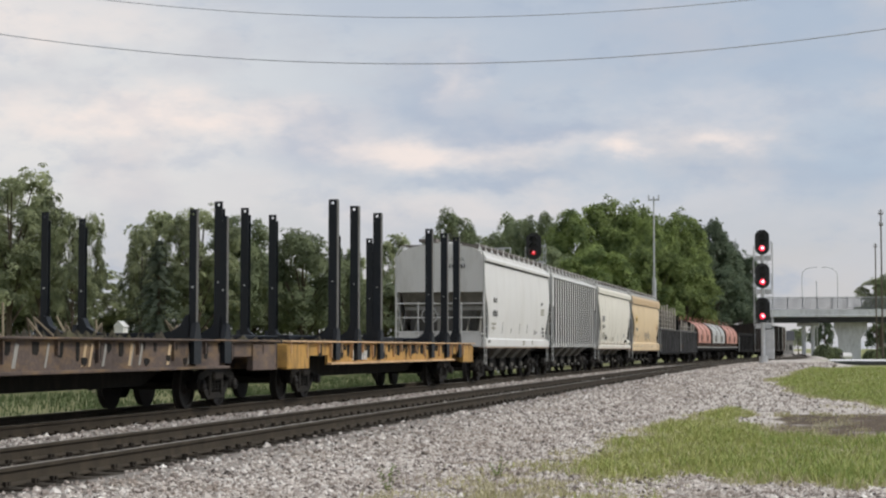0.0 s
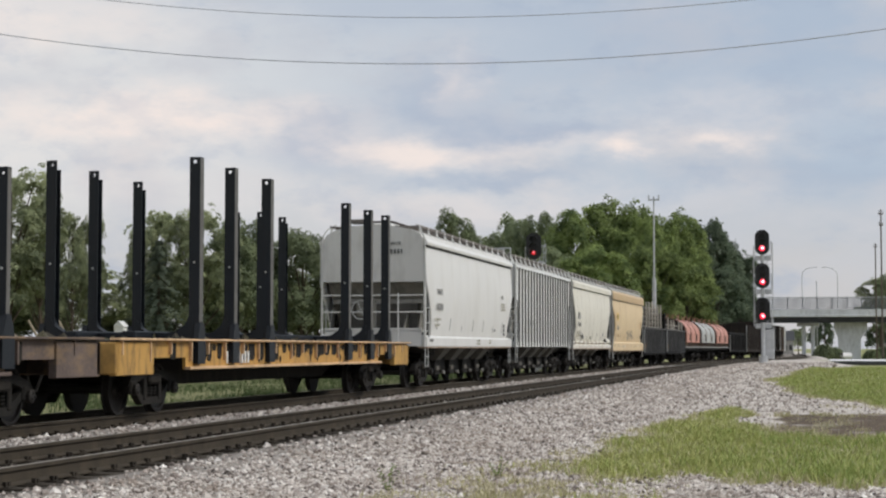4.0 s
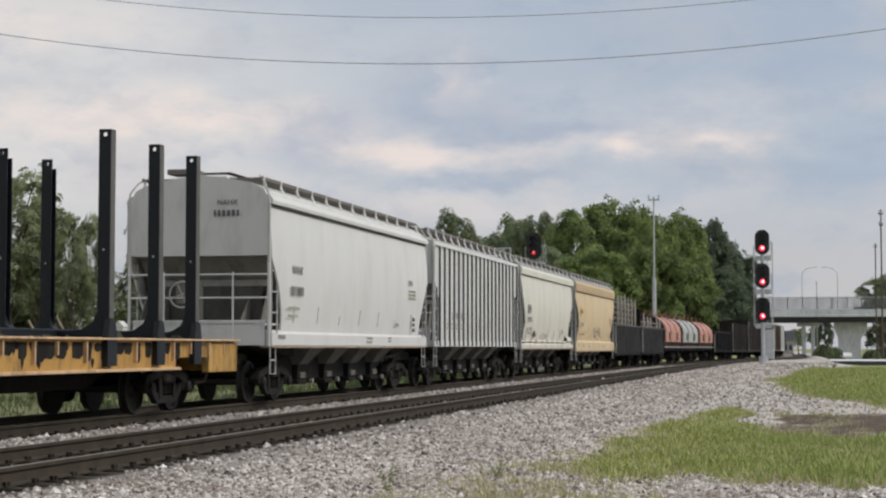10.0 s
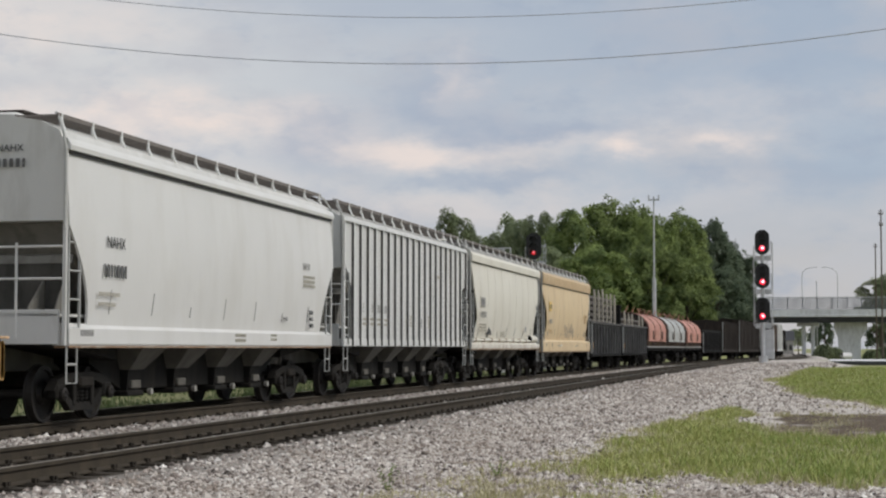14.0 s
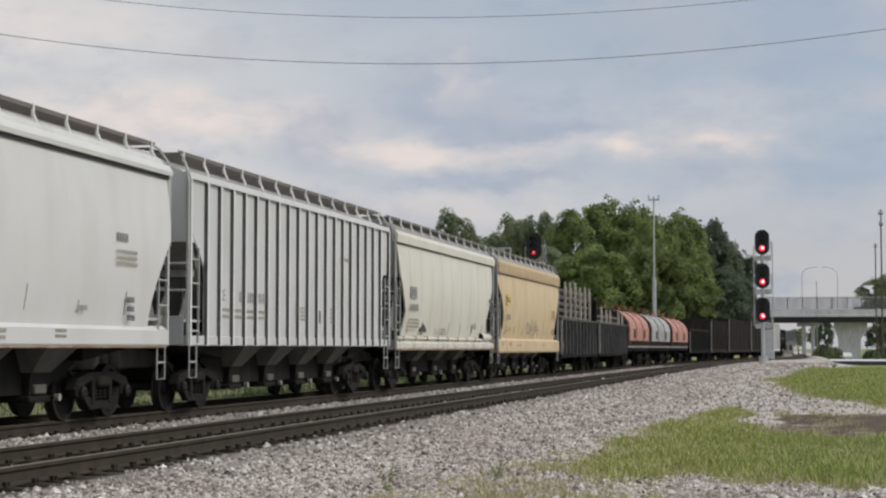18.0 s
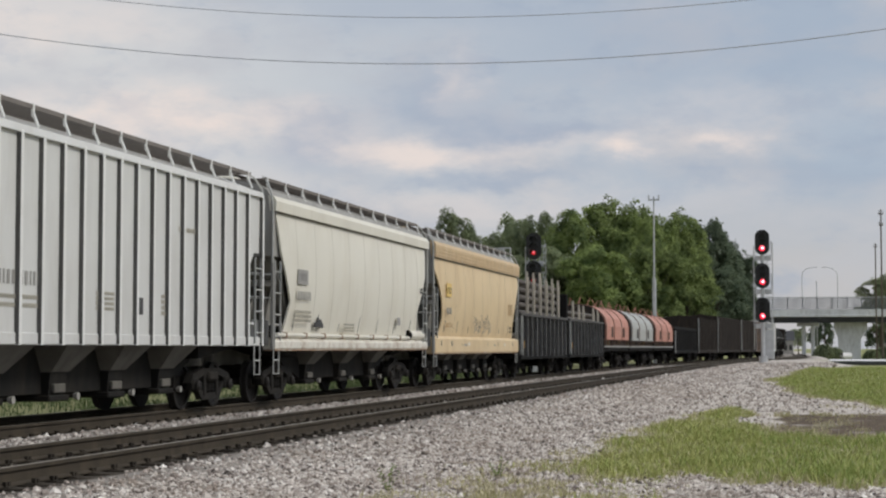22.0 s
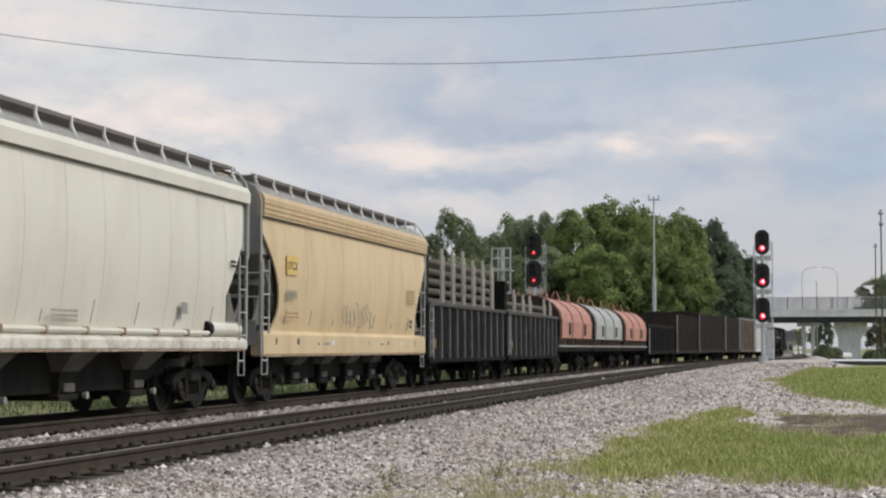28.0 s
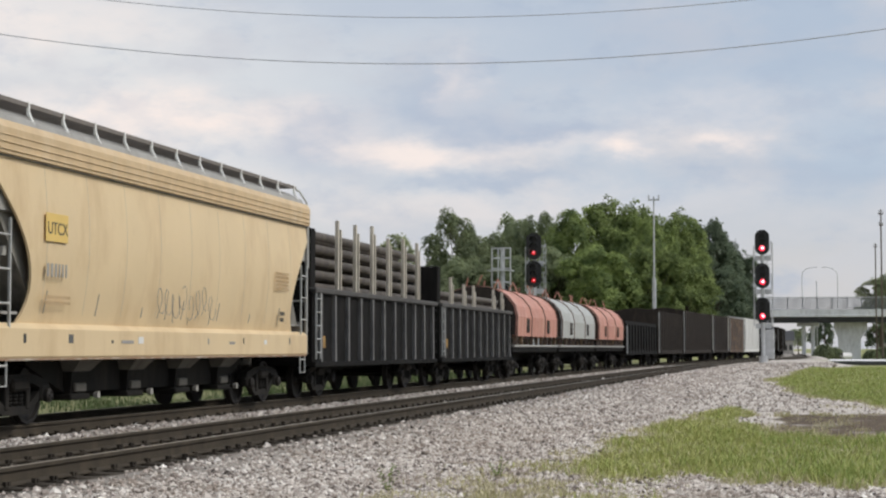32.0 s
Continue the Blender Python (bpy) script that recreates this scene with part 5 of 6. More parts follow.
def build_train():
    flat_car("rusty brown log flat car with loose straps", 13.9, 34.35, "rust", [15.5, 17.3, 19.4, 29.4, 31.05], 3.65, 0.065)
    y_ = flat_car("yellow steel log flat car with tall black stakes", 35.0, 55.2, "yellow", [38.75, 40.66, 42.9, 48.95, 51.05, 52.85], 4.62, 0.10)
    marks(y_, 1.469, -4.75, 0.86, 1.35, 0.23, 1, M_["white"])
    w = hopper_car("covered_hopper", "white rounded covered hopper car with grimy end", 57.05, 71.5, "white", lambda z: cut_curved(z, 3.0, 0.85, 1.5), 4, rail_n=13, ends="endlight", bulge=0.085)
    hw = 7.225
    words(w, "NAHX", 0.40, -hw - 0.01, 4.10, 0.155, M_["mark"], "end")
    marks(w, 0, 0.33, 3.86, 0.56, 0.13, 1, M_["markmid"], face=-hw - 0.012)
    words(w, "NAHX", HALF + 0.036, -5.84, 2.72, 0.26, M_["mark"])
    marks(w, HALF + 0.032, -5.93, 2.26, 0.85, 0.2, 1, M_["markmid"])
    marks(w, HALF + 0.020, -6.1, 1.96, 0.8, 0.06, 1, M_["endgrey"])
    marks(w, HALF + 0.012, -6.1, 1.80, 0.7, 0.06, 1, M_["endgrey"])
    marks(w, HALF + 0.032, 4.8, 2.85, 0.4, 0.14, 1, M_["endgrey"])
    marks(w, HALF + 0.032, 4.78, 2.66, 0.85, 0.06, 3, M_["endgrey"])
    marks(w, HALF + 0.018, 5.25, 1.88, 0.3, 0.09, 3, M_["mark"])
    marks(w, HALF + 0.012, 3.4, 1.72, 0.3, 0.08, 1, M_["markgrey"])
    marks(w, HALF + 0.002, -hw + 0.5, 1.33, 0.5, 0.09, 1, M_["markgrey"])
    marks(w, HALF + 0.002, 0.4, 1.36, 0.6, 0.06, 2, M_["endgrey"])
    marks(w, HALF + 0.002, 2.6, 1.38, 0.4, 0.05, 2, M_["endgrey"])
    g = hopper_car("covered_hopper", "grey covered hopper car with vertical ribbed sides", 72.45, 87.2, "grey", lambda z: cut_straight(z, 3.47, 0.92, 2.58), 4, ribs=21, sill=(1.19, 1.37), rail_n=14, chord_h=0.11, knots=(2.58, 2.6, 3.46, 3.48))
    c = hopper_car("covered_hopper", "cream rounded covered hopper car with rust streaks", 87.85, 102.2, "cream", lambda z: float(np.interp(z, (1.4, 2.12, 3.15, 4.05), (0.95, 1.22, 0.42, 0.2))), 3, sill=(1.12, 1.36), rail_n=12, bulge=0.1, roundness=0.1, ends="endgrey", chord_h=0.3, knots=(2.12, 3.15), seams=9)
    t = hopper_car("covered_hopper", "tan yellow rounded covered hopper car with scrawled graffiti", 103.05, 117.9, "tan", lambda z: cut_curved(z, 3.5, 1.15, 2.0, 0.35), 4, sill=(1.0, 1.5), rail_n=13, bulge=0.1, roundness=0.06, ends="endgrey", chord="tanchord", chord_h=0.46, ridges=3, seams=9)
    words(g, "ICE", HALF - 0.062, -5.75, 2.04, 0.31, M_["endgrey"])
    marks(g, HALF - 0.061, -4.5, 2.04, 1.8, 0.2, 1, M_["endgrey"])
    marks(g, HALF - 0.061, -5.7, 1.84, 3.0, 0.06, 1, M_["endgrey"])
    marks(g, HALF - 0.061, -5.7, 1.72, 3.0, 0.06, 1, M_["endgrey"])
    marks(g, HALF - 0.061, -0.85, 1.98, 0.7, 0.05, 4, M_["endgrey"])
    marks(g, HALF - 0.061, 1.9, 2.0, 0.4, 0.06, 4, M_["endgrey"])
    marks(g, HALF - 0.061, 2.7, 3.2, 0.8, 0.08, 1, M_["endgrey"])
    part("stencil_panel", Mesh().box(HALF - 0.063, HALF - 0.055, 0.8, 1.08, 1.7, 1.98), M_["mark"], g, "small black data panel")
    hc = 7.175
    part("logo_panel", Mesh().box(HALF + 0.02, HALF + 0.034, -5.6, -4.85, 2.52, 2.84, 0.002), M_["endgrey"], c, "faded grey square emblem")
    marks(c, HALF + 0.036, -5.5, 2.6, 0.5, 0.17, 1, M_["markgrey"])
    marks(c, HALF + 0.018, -5.6, 2.18, 0.95, 0.19, 1, M_["endgrey"])
    marks(c, HALF - 0.01, -5.7, 1.9, 1.2, 0.06, 3, M_["endgrey"])
    part("paint_patch", Mesh().prism_x([(-4.15, 1.62), (-3.45, 1.60), (-3.48, 1.72), (-3.56, 1.70), (-3.62, 1.8), (-3.74, 1.76), (-3.84, 1.84), (-3.9, 1.73), (-4.1, 1.72)], HALF - 0.06, HALF - 0.03), M_["mark"], c, "black painted smear")
    marks(c, HALF - 0.005, -1.8, 1.68, 0.9, 0.045, 3, M_["endgrey"])
    part("stencil_panel", Mesh().box(HALF + 0.005, HALF + 0.012, 3.45, 3.75, 1.75, 1.95), M_["markgrey"], c, "small dark data panel")
    marks(c, HALF + 0.05, 5.95, 2.76, 0.3, 0.05, 2, M_["mark"])
    part("air_reservoir", Mesh().rod((HALF - 0.14, hc - 2.0, 1.5), (HALF - 0.14, hc - 0.35, 1.5), 0.13, 14), M_["cream"], c, "cream air reservoir with dark cap")
    part("reservoir_cap", Mesh().rod((HALF - 0.14, hc - 2.2, 1.5), (HALF - 0.14, hc - 2.0, 1.5), 0.15, 14), M_["truck"], c)
    pipe = part("train_pipe", Mesh().rod((HALF - 0.05, -hc + 0.3, 1.42), (HALF - 0.05, hc - 2.2, 1.42), 0.045, 8), M_["cream"], c)
    for k in range(8):
        y = -hc + 0.9 + 1.45 * k
        part("pipe_clamp", Mesh().box(HALF - 0.11, HALF + 0.004, y - 0.04, y + 0.04, 1.36, 1.48, 0.01), M_["sillrust"], pipe, "rusty clamp")
    ht = 7.425
    part("mark_plate", Mesh().box(HALF + 0.045, HALF + 0.052, -5.95, -5.2, 2.69, 3.1, 0.002), M_["signyellow"], t, "yellow reporting mark plate")
    words(t, "UTCX", HALF + 0.054, -5.9, 2.8, 0.25, M_["mark"])
    marks(t, HALF + 0.045, -5.9, 2.18, 0.7, 0.19, 1, M_["endgrey"])
    marks(t, HALF + 0.02, -5.9, 1.86, 0.85, 0.05, 2, M_["tanchord"])
    marks(t, HALF + 0.045, 4.9, 2.66, 0.9, 0.05, 5, M_["tanchord"])
    marks(t, HALF + 0.01, 5.3, 1.82, 0.28, 0.08, 2, M_["mark"])
    rng = random.Random(9)
    for k in range(8):
        y, z = -1.7 + 0.36 * k, 1.95 + rng.uniform(-0.1, 0.1)
        pts = [(HALF + 0.03, y + 0.1, z - 0.3)]
        for q in range(9):
            a = 0.7 * q + k
            pts.append((HALF + 0.045, y + 0.16 + 0.15 * math.cos(a) + 0.02 * q, z + 0.22 * math.sin(a)))
        part("graffiti_stroke", Mesh().path(pts, 0.006, 4), M_["markgrey"], t, "thin scrawled graffiti line")
    for y, w_, h_, nm in ((-ht + 0.9, 0.08, 0.13, "mark"), (-ht + 2.4, 0.16, 0.13, "markmid"), (-ht + 4.0, 0.07, 0.05, "mark"), (-ht + 4.4, 0.5, 0.05, "markgrey"), (-ht + 5.1, 0.22, 0.11, "white"), (1.0, 0.06, 0.1, "markgrey"), (2.2, 0.3, 0.05, "markgrey"), (3.0, 0.05, 0.12, "mark"), (4.3, 0.16, 0.09, "white"), (6.0, 0.07, 0.13, "markmid")):
        part("sill_stencil", Mesh().box(HALF + 0.001, HALF + 0.006, y, y + w_, 1.22, 1.22 + h_), M_[nm], t)
    gondola("black ribbed gondola stacked with rusty pipes between timber stakes", 118.5, 131.1, [120.77, 122.39, 124.02, 125.71, 127.4, 129.07], 3.95, 5, 3.85)
    gondola("black ribbed gondola with a low load between timber stakes", 131.75, 144.15, [133.72, 135.78, 137.4, 141.05, 142.76], 3.0, 2, 3.6)
    coil_car("coil car with a faded red hood", 144.8, 156.0, "coil_red")
    coil_car("coil car with a weathered silver-grey hood", 156.6, 168.8, "coil_grey")
    coil_car("coil car with a rusty red hood", 169.4, 181.0, "coil_red")
    box_type("gondola", "dark steel low-sided empty gondola", 181.8, 198.2, "black", 2.75, 12, open_top=True)
    box_type("boxcar", "dark brown weathered steel boxcar", 199.0, 214.8, "brown", 3.9, 14)
    box_type("boxcar", "dark brown steel boxcar with ribs", 215.6, 237.9, "brown", 4.3, 16)
    box_type("boxcar", "rusty brown boxcar with pale end posts", 238.8, 253.5, "brown", 4.35, 10, light="cream")
    box_type("boxcar", "tan brown weathered steel boxcar", 254.4, 268.6, "rust", 4.4, 10)
    box_type("boxcar", "white painted steel covered car", 269.6, 286.0, "white", 4.6, 12)
    tank_car("black painted steel tank car", 287.0, 302.0, "black")
    tank_car("black painted steel tank car", 303.0, 318.0, "black")
    box_type("boxcar", "dark brown weathered steel boxcar", 319.0, 335.0, "brown", 4.2, 12)
    box_type("boxcar", "dark brown weathered steel boxcar", 336.0, 352.0, "brown", 4.2, 12)
    tank_car("black painted steel tank car", 353.0, 368.0, "black")


build_train()
# ---- signals, trees, bridge, poles ----
def signal_head(parent, z, s=1.0, dim=False):
    h = new("signal_head")
    h.parent = parent
    h.matrix_basis = pose(0, -0.28, z)
    h["label"] = "black oval head showing red"
    n = 24

    def oval(r, y, zoff=0.0):
        return [(r * math.cos(2 * math.pi * i / n), y, r * math.sin(2 * math.pi * i / n) + (0.36 if i * 2 < n and i > 0 else -0.36) * s + zoff) for i in range(n)]
    part("background", Mesh().loft([oval(0.50 * s, 0.02), oval(0.50 * s, -0.02)]), M_["sigblack"], h)
    part("lamp_box", Mesh().box(-0.3 * s, 0.3 * s, 0.02, 0.35, -0.6 * s, 0.6 * s, 0.03), M_["sigblack"], h)
    for k, lit in ((1, False), (0, False), (-1, True)):
        z0 = k * 0.42 * s
        # lit lens drawn larger to take in its red glow on the hood
        lens = part("lens", Mesh().rod((0, -0.02, z0), (0, -0.06, z0), (0.19 if lit and not dim else 0.13) * s, 14), M_["lampdim" if dim else "lamp"] if lit else M_["sigblack"], h, "lit red lens" if lit else "")
        if lit:
            part("bulb_glow", Mesh().rod((0.03, -0.055, z0 + 0.02), (0.03, -0.075, z0 + 0.02), (0.032 if dim else 0.095) * s, 10), M_["glint"], h)
        hood = Mesh()
        m = 12
        for i in range(m):
            a0, a1 = math.pi * (-0.15 + 1.3 * i / m), math.pi * (-0.15 + 1.3 * (i + 1) / m)
            r = 0.21 * s
            p = [(r * math.cos(a0), -0.02, z0 + r * math.sin(a0)), (r * math.cos(a1), -0.02, z0 + r * math.sin(a1)), (r * math.cos(a1), -0.36, z0 + r * math.sin(a1)), (r * math.cos(a0), -0.36, z0 + r * math.sin(a0))]
            q = [(x * 1.08, y, z0 + (z - z0) * 1.08) for x, y, z in p]
            hood.add(p + q, [(0, 1, 2, 3), (4, 7, 6, 5), (3, 2, 6, 7), (0, 4, 5, 1)])
        part("hood", hood, M_["sigblack"], h)
    return h


def signal(x, y, z, zs, top, label, scale, turn):
    sg = thing("railway_signal", label, "railway signal", "signals along the line", m=pose(x, y, z, 0, 0, turn))
    part("mast", Mesh().rod((0, 0, 0), (0, 0, top), 0.14, 12).rod((0, 0, 0), (0, 0, 0.5), 0.3, 12), M_["alu"], sg)
    part("guide_rod", Mesh().rod((-0.58, 0.1, zs[0] - 1.1), (-0.58, 0.1, top - 0.6), 0.035, 6), M_["alu"], sg)
    part("case", Mesh().box(-0.1, 0.75, 0.05, 0.5, 0.3, 2.3, 0.04), M_["alu"], sg, "grey equipment case at the mast foot")
    for q in zs:
        signal_head(sg, q, scale, x < -10)
        part("platform", Mesh().box(-0.5, 0.6, 0.0, 0.9, q - 1.05, q - 1.0).box(-0.5, 0.6, -0.04, 0.0, q - 1.25, q - 0.92), M_["alu"], sg)
        part("guard_rail", Mesh().path([(0.6, 0.0, q - 0.9), (0.6, 0.0, q + 0.1), (0.6, 0.9, q + 0.1), (0.6, 0.9, q - 0.9)], 0.025).rod((0.6, 0, q - 0.4), (0.6, 0.9, q - 0.4), 0.02).path([(-0.5, 0.9, q - 0.9), (-0.5, 0.9, q + 0.1), (0.6, 0.9, q + 0.1)], 0.025), M_["alu"], sg)
    lad = Mesh()
    for dx in (0.3, 0.68):
        lad.rod((dx, 0.35, 0.2), (dx, 0.35, top - 0.4), 0.028, 6)
    k = 0.4
    while k < top - 0.5:
        lad.rod((0.3, 0.35, k), (0.68, 0.35, k), 0.016, 5)
        k += 0.32
    part("ladder", lad, M_["alu"], sg)
    return sg


signal(-3.05, 120, 0.1, [3.65, 6.0, 8.3], 8.7, "tall aluminium mast with three black heads showing red", 1.0, 0)
signal(-17.0, 108, -0.5, [6.35, 8.1], 8.7, "aluminium signal mast beyond the train with red lamps", 1.0, 0)


def signal_cage():
    """Back of another signal with its ladder cage, beyond the train."""
    c = thing("signal_ladder_cage", "pale aluminium signal platform with ladder and cage", "railway signal", m=pose(-19.85, 112, -0.5))
    for x in (-0.62, -0.2, 0.2, 0.62):
        part("upright", Mesh().rod((x, 0, 5.2 if abs(x) > 0.5 else 0), (x, 0, 8.3), 0.05, 6), M_["alu"], c)
    for z in (5.3, 6.0, 6.9, 7.6, 8.25):
        part("crossbar", Mesh().box(-0.65, 0.65, -0.04, 0.04, z - 0.05, z + 0.05), M_["alu"], c)
    part("platform", Mesh().box(-0.9, 0.7, -0.1, 0.9, 6.75, 6.82), M_["alu"], c)
    part("back_head", Mesh().rod((-0.05, 0.6, 5.6), (-0.05, 0.75, 5.6), 0.42, 16), M_["sigblack"], c)
    part("mast", Mesh().rod((0, 0.35, 0), (0, 0.35, 8.3), 0.12, 10), M_["alu"], c)


signal_cage()


def leaf_material(name, a, b, through):
    """Leaves: lighter and darker from bough to bough, a little from leaf to leaf, with light coming through."""
    m = bpy.data.materials.new(name)
    m.use_nodes = True
    nt = m.node_tree
    N, L = nt.nodes.new, nt.links.new
    g, oi, co = N("ShaderNodeNewGeometry"), N("ShaderNodeObjectInfo"), N("ShaderNodeTexCoord")
    ns = N("ShaderNodeTexNoise")
    ns.inputs["Scale"].default_value, ns.inputs["Detail"].default_value = 0.55, 3.0
    L(co.outputs["Object"], ns.inputs["Vector"])
    nr = N("ShaderNodeMapRange")
    nr.inputs[1].default_value, nr.inputs[2].default_value, nr.inputs[3].default_value, nr.inputs[4].default_value = 0.34, 0.66, -0.15, 0.85
    L(ns.outputs["Fac"], nr.inputs[0])
    fac = N("ShaderNodeMath")
    fac.operation = "MULTIPLY_ADD"
    L(g.outputs["Random Per Island"], fac.inputs[0])
    fac.inputs[1].default_value = 0.3
    L(nr.outputs[0], fac.inputs[2])
    r = N("ShaderNodeMix")
    r.data_type = "RGBA"
    r.inputs[6].default_value, r.inputs[7].default_value = (*a, 1), (*b, 1)
    L(fac.outputs[0], r.inputs[0])
    h = N("ShaderNodeHueSaturation")
    mr = N("ShaderNodeMapRange")
    mr.inputs[3].default_value, mr.inputs[4].default_value = 0.8, 1.18
    L(oi.outputs["Random"], mr.inputs[0])
    L(mr.outputs[0], h.inputs["Value"])
    L(r.outputs[2], h.inputs["Color"])
    bs = nt.nodes["Principled BSDF"]
    L(h.outputs[0], bs.inputs["Base Color"])
    bs.inputs["Roughness"].default_value = 0.75
    bs.inputs["Specular IOR Level"].default_value = 0.2
    tl = N("ShaderNodeBsdfTranslucent")
    L(h.outputs[0], tl.inputs["Color"])
    ms = N("ShaderNodeMixShader")
    ms.inputs[0].default_value = through
    L(bs.outputs[0], ms.inputs[1])
    L(tl.outputs[0], ms.inputs[2])
    L(ms.outputs[0], nt.nodes["Material Output"].inputs["Surface"])
    return m


# ash tones lifted paler, with haze put into the leaf colour
LEAF_ASH = leaf_material("leaves_grey_green", (0.19, 0.218, 0.132), (0.43, 0.465, 0.275), 0.5)
LEAF_OAK = leaf_material("leaves_dark_green", (0.14, 0.175, 0.102), (0.315, 0.36, 0.20), 0.42)
LEAF_LIGHT = leaf_material("leaves_light", (0.11, 0.155, 0.06), (0.345, 0.42, 0.15), 0.4)
LEAF_DEEP = leaf_material("leaves_deep_green", (0.075, 0.105, 0.068), (0.165, 0.205, 0.13), 0.34)


def unit(a):
    return a / np.maximum(1e-6, np.linalg.norm(a, axis=-1, keepdims=True))


def leaf_quads(name, c, nrm, size, rs):
    """One mesh of small pointed leaves at the places c, facing nrm."""
    n = len(c)
    a = unit(np.cross(nrm, rs.normal(size=(n, 3))))
    b = np.cross(nrm, a)
    s = (size * rs.uniform(0.6, 1.3, n))[:, None]
    v = np.stack([c + a * s, c + b * s * 0.65 + nrm * s * 0.12, c - a * s, c - b * s * 0.65 + nrm * s * 0.12], 1).reshape(-1, 3)
    me = bpy.data.meshes.new(name)
    me.from_pydata(v.tolist(), [], np.arange(4 * n).reshape(-1, 4).tolist())
    return me


def tree(seed, height, spread, material, label, m, masses, boughs, bough, leaves, leaf, ragged, flat):
    """Trunk and limbs under a crown of many leafy boughs, which are set over several large masses of uneven size."""
    rs = np.random.RandomState(seed)
    t = thing("tree", label, "tree", "trees behind the railway", m=m)
    trunk = Mesh()
    trunk.rod((0, 0, -0.3), (0.1, 0.05, height * 0.4), 0.020 * height, 9, 0.013 * height)
    trunk.rod((0.1, 0.05, height * 0.4), (0, 0.1, height * 0.86), 0.013 * height, 7, 0.04)
    cen, rad = [], []
    for k in range(masses):
        # spread over a full, blunt-topped ellipsoid
        up = -0.62 + 1.60 * (k + 0.5) / masses
        a = k * 2.4 + rs.uniform(-0.4, 0.4)
        side = math.sqrt(max(0.0, 1 - up * up))
        blunt = (abs(side) ** 2.8 + abs(up) ** 2.8) ** (-1 / 2.8) * rs.uniform(0.82, 1.06)
        size = spread * rs.uniform(0.30, 0.46)
        r = (spread - size * 0.85) * side * blunt
        z = height * 0.55 + (height * 0.45 - size * 0.85) * up * blunt
        cen.append((r * math.cos(a), r * math.sin(a), z))
        rad.append((size, size, size * rs.uniform(0.8, 1.15)))
        trunk.rod((0.05, 0.05, z * 0.55), (r * math.cos(a), r * math.sin(a), z + size * 0.3), 0.007 * height, 5, 0.03)
    cen, rad = np.array(cen), np.array(rad)
    pick = rs.choice(masses, boughs, p=rad[:, 0] ** 2 / (rad[:, 0] ** 2).sum())
    d = unit(rs.normal(size=(boughs, 3)) + np.array([0, 0, 0.3]))
    d[:, 2] = np.where(d[:, 2] < -0.6, -d[:, 2], d[:, 2])
    reach = rs.uniform(0.70, 1.06, boughs)
    reach = np.where(rs.rand(boughs) < 0.22, rs.uniform(0.25, 0.7, boughs), reach)
    out = rs.rand(boughs) < ragged
    reach = np.where(out, rs.uniform(1.02, 1.24, boughs), reach)
    bc = cen[pick] + d * rad[pick] * reach[:, None]
    bc[:, 2] = np.maximum(bc[:, 2], height * 0.07)
    bn = unit(d * 0.75 + np.array([0, 0, 0.55]) + rs.normal(size=(boughs, 3)) * 0.22)
    br = bough * rs.uniform(0.6, 1.35, boughs) * np.where(out, 0.6, 1.0)
    # leaves on each bough: a shallow dome with a frayed rim
    w = br ** 2
    pk = rs.choice(boughs, leaves, p=w / w.sum())
    e1 = unit(np.cross(bn, np.array([0.31, 0.2, 0.93])))
    e2 = np.cross(bn, e1)
    rho = np.sqrt(rs.rand(leaves)) * np.where(rs.rand(leaves) < 0.08, 1.3, 1.0)
    ang = rs.uniform(0, 2 * math.pi, leaves)
    r = br[pk]
    lift = -flat * rho ** 2 + rs.normal(size=leaves) * 0.13
    c = bc[pk] + (e1[pk] * np.cos(ang)[:, None] + e2[pk] * np.sin(ang)[:, None]) * (rho * r)[:, None] + bn[pk] * (lift * r)[:, None]
    nrm = unit(bn[pk] + (e1[pk] * np.cos(ang)[:, None] + e2[pk] * np.sin(ang)[:, None]) * (rho * 0.6)[:, None] + rs.normal(size=(leaves, 3)) * 0.32)
    me = leaf_quads("crown", c, nrm, leaf, rs)
    me.materials.append(material)
    part("trunk", trunk, M_["bark"], t)
    part("crown", me, None, t)
    return t


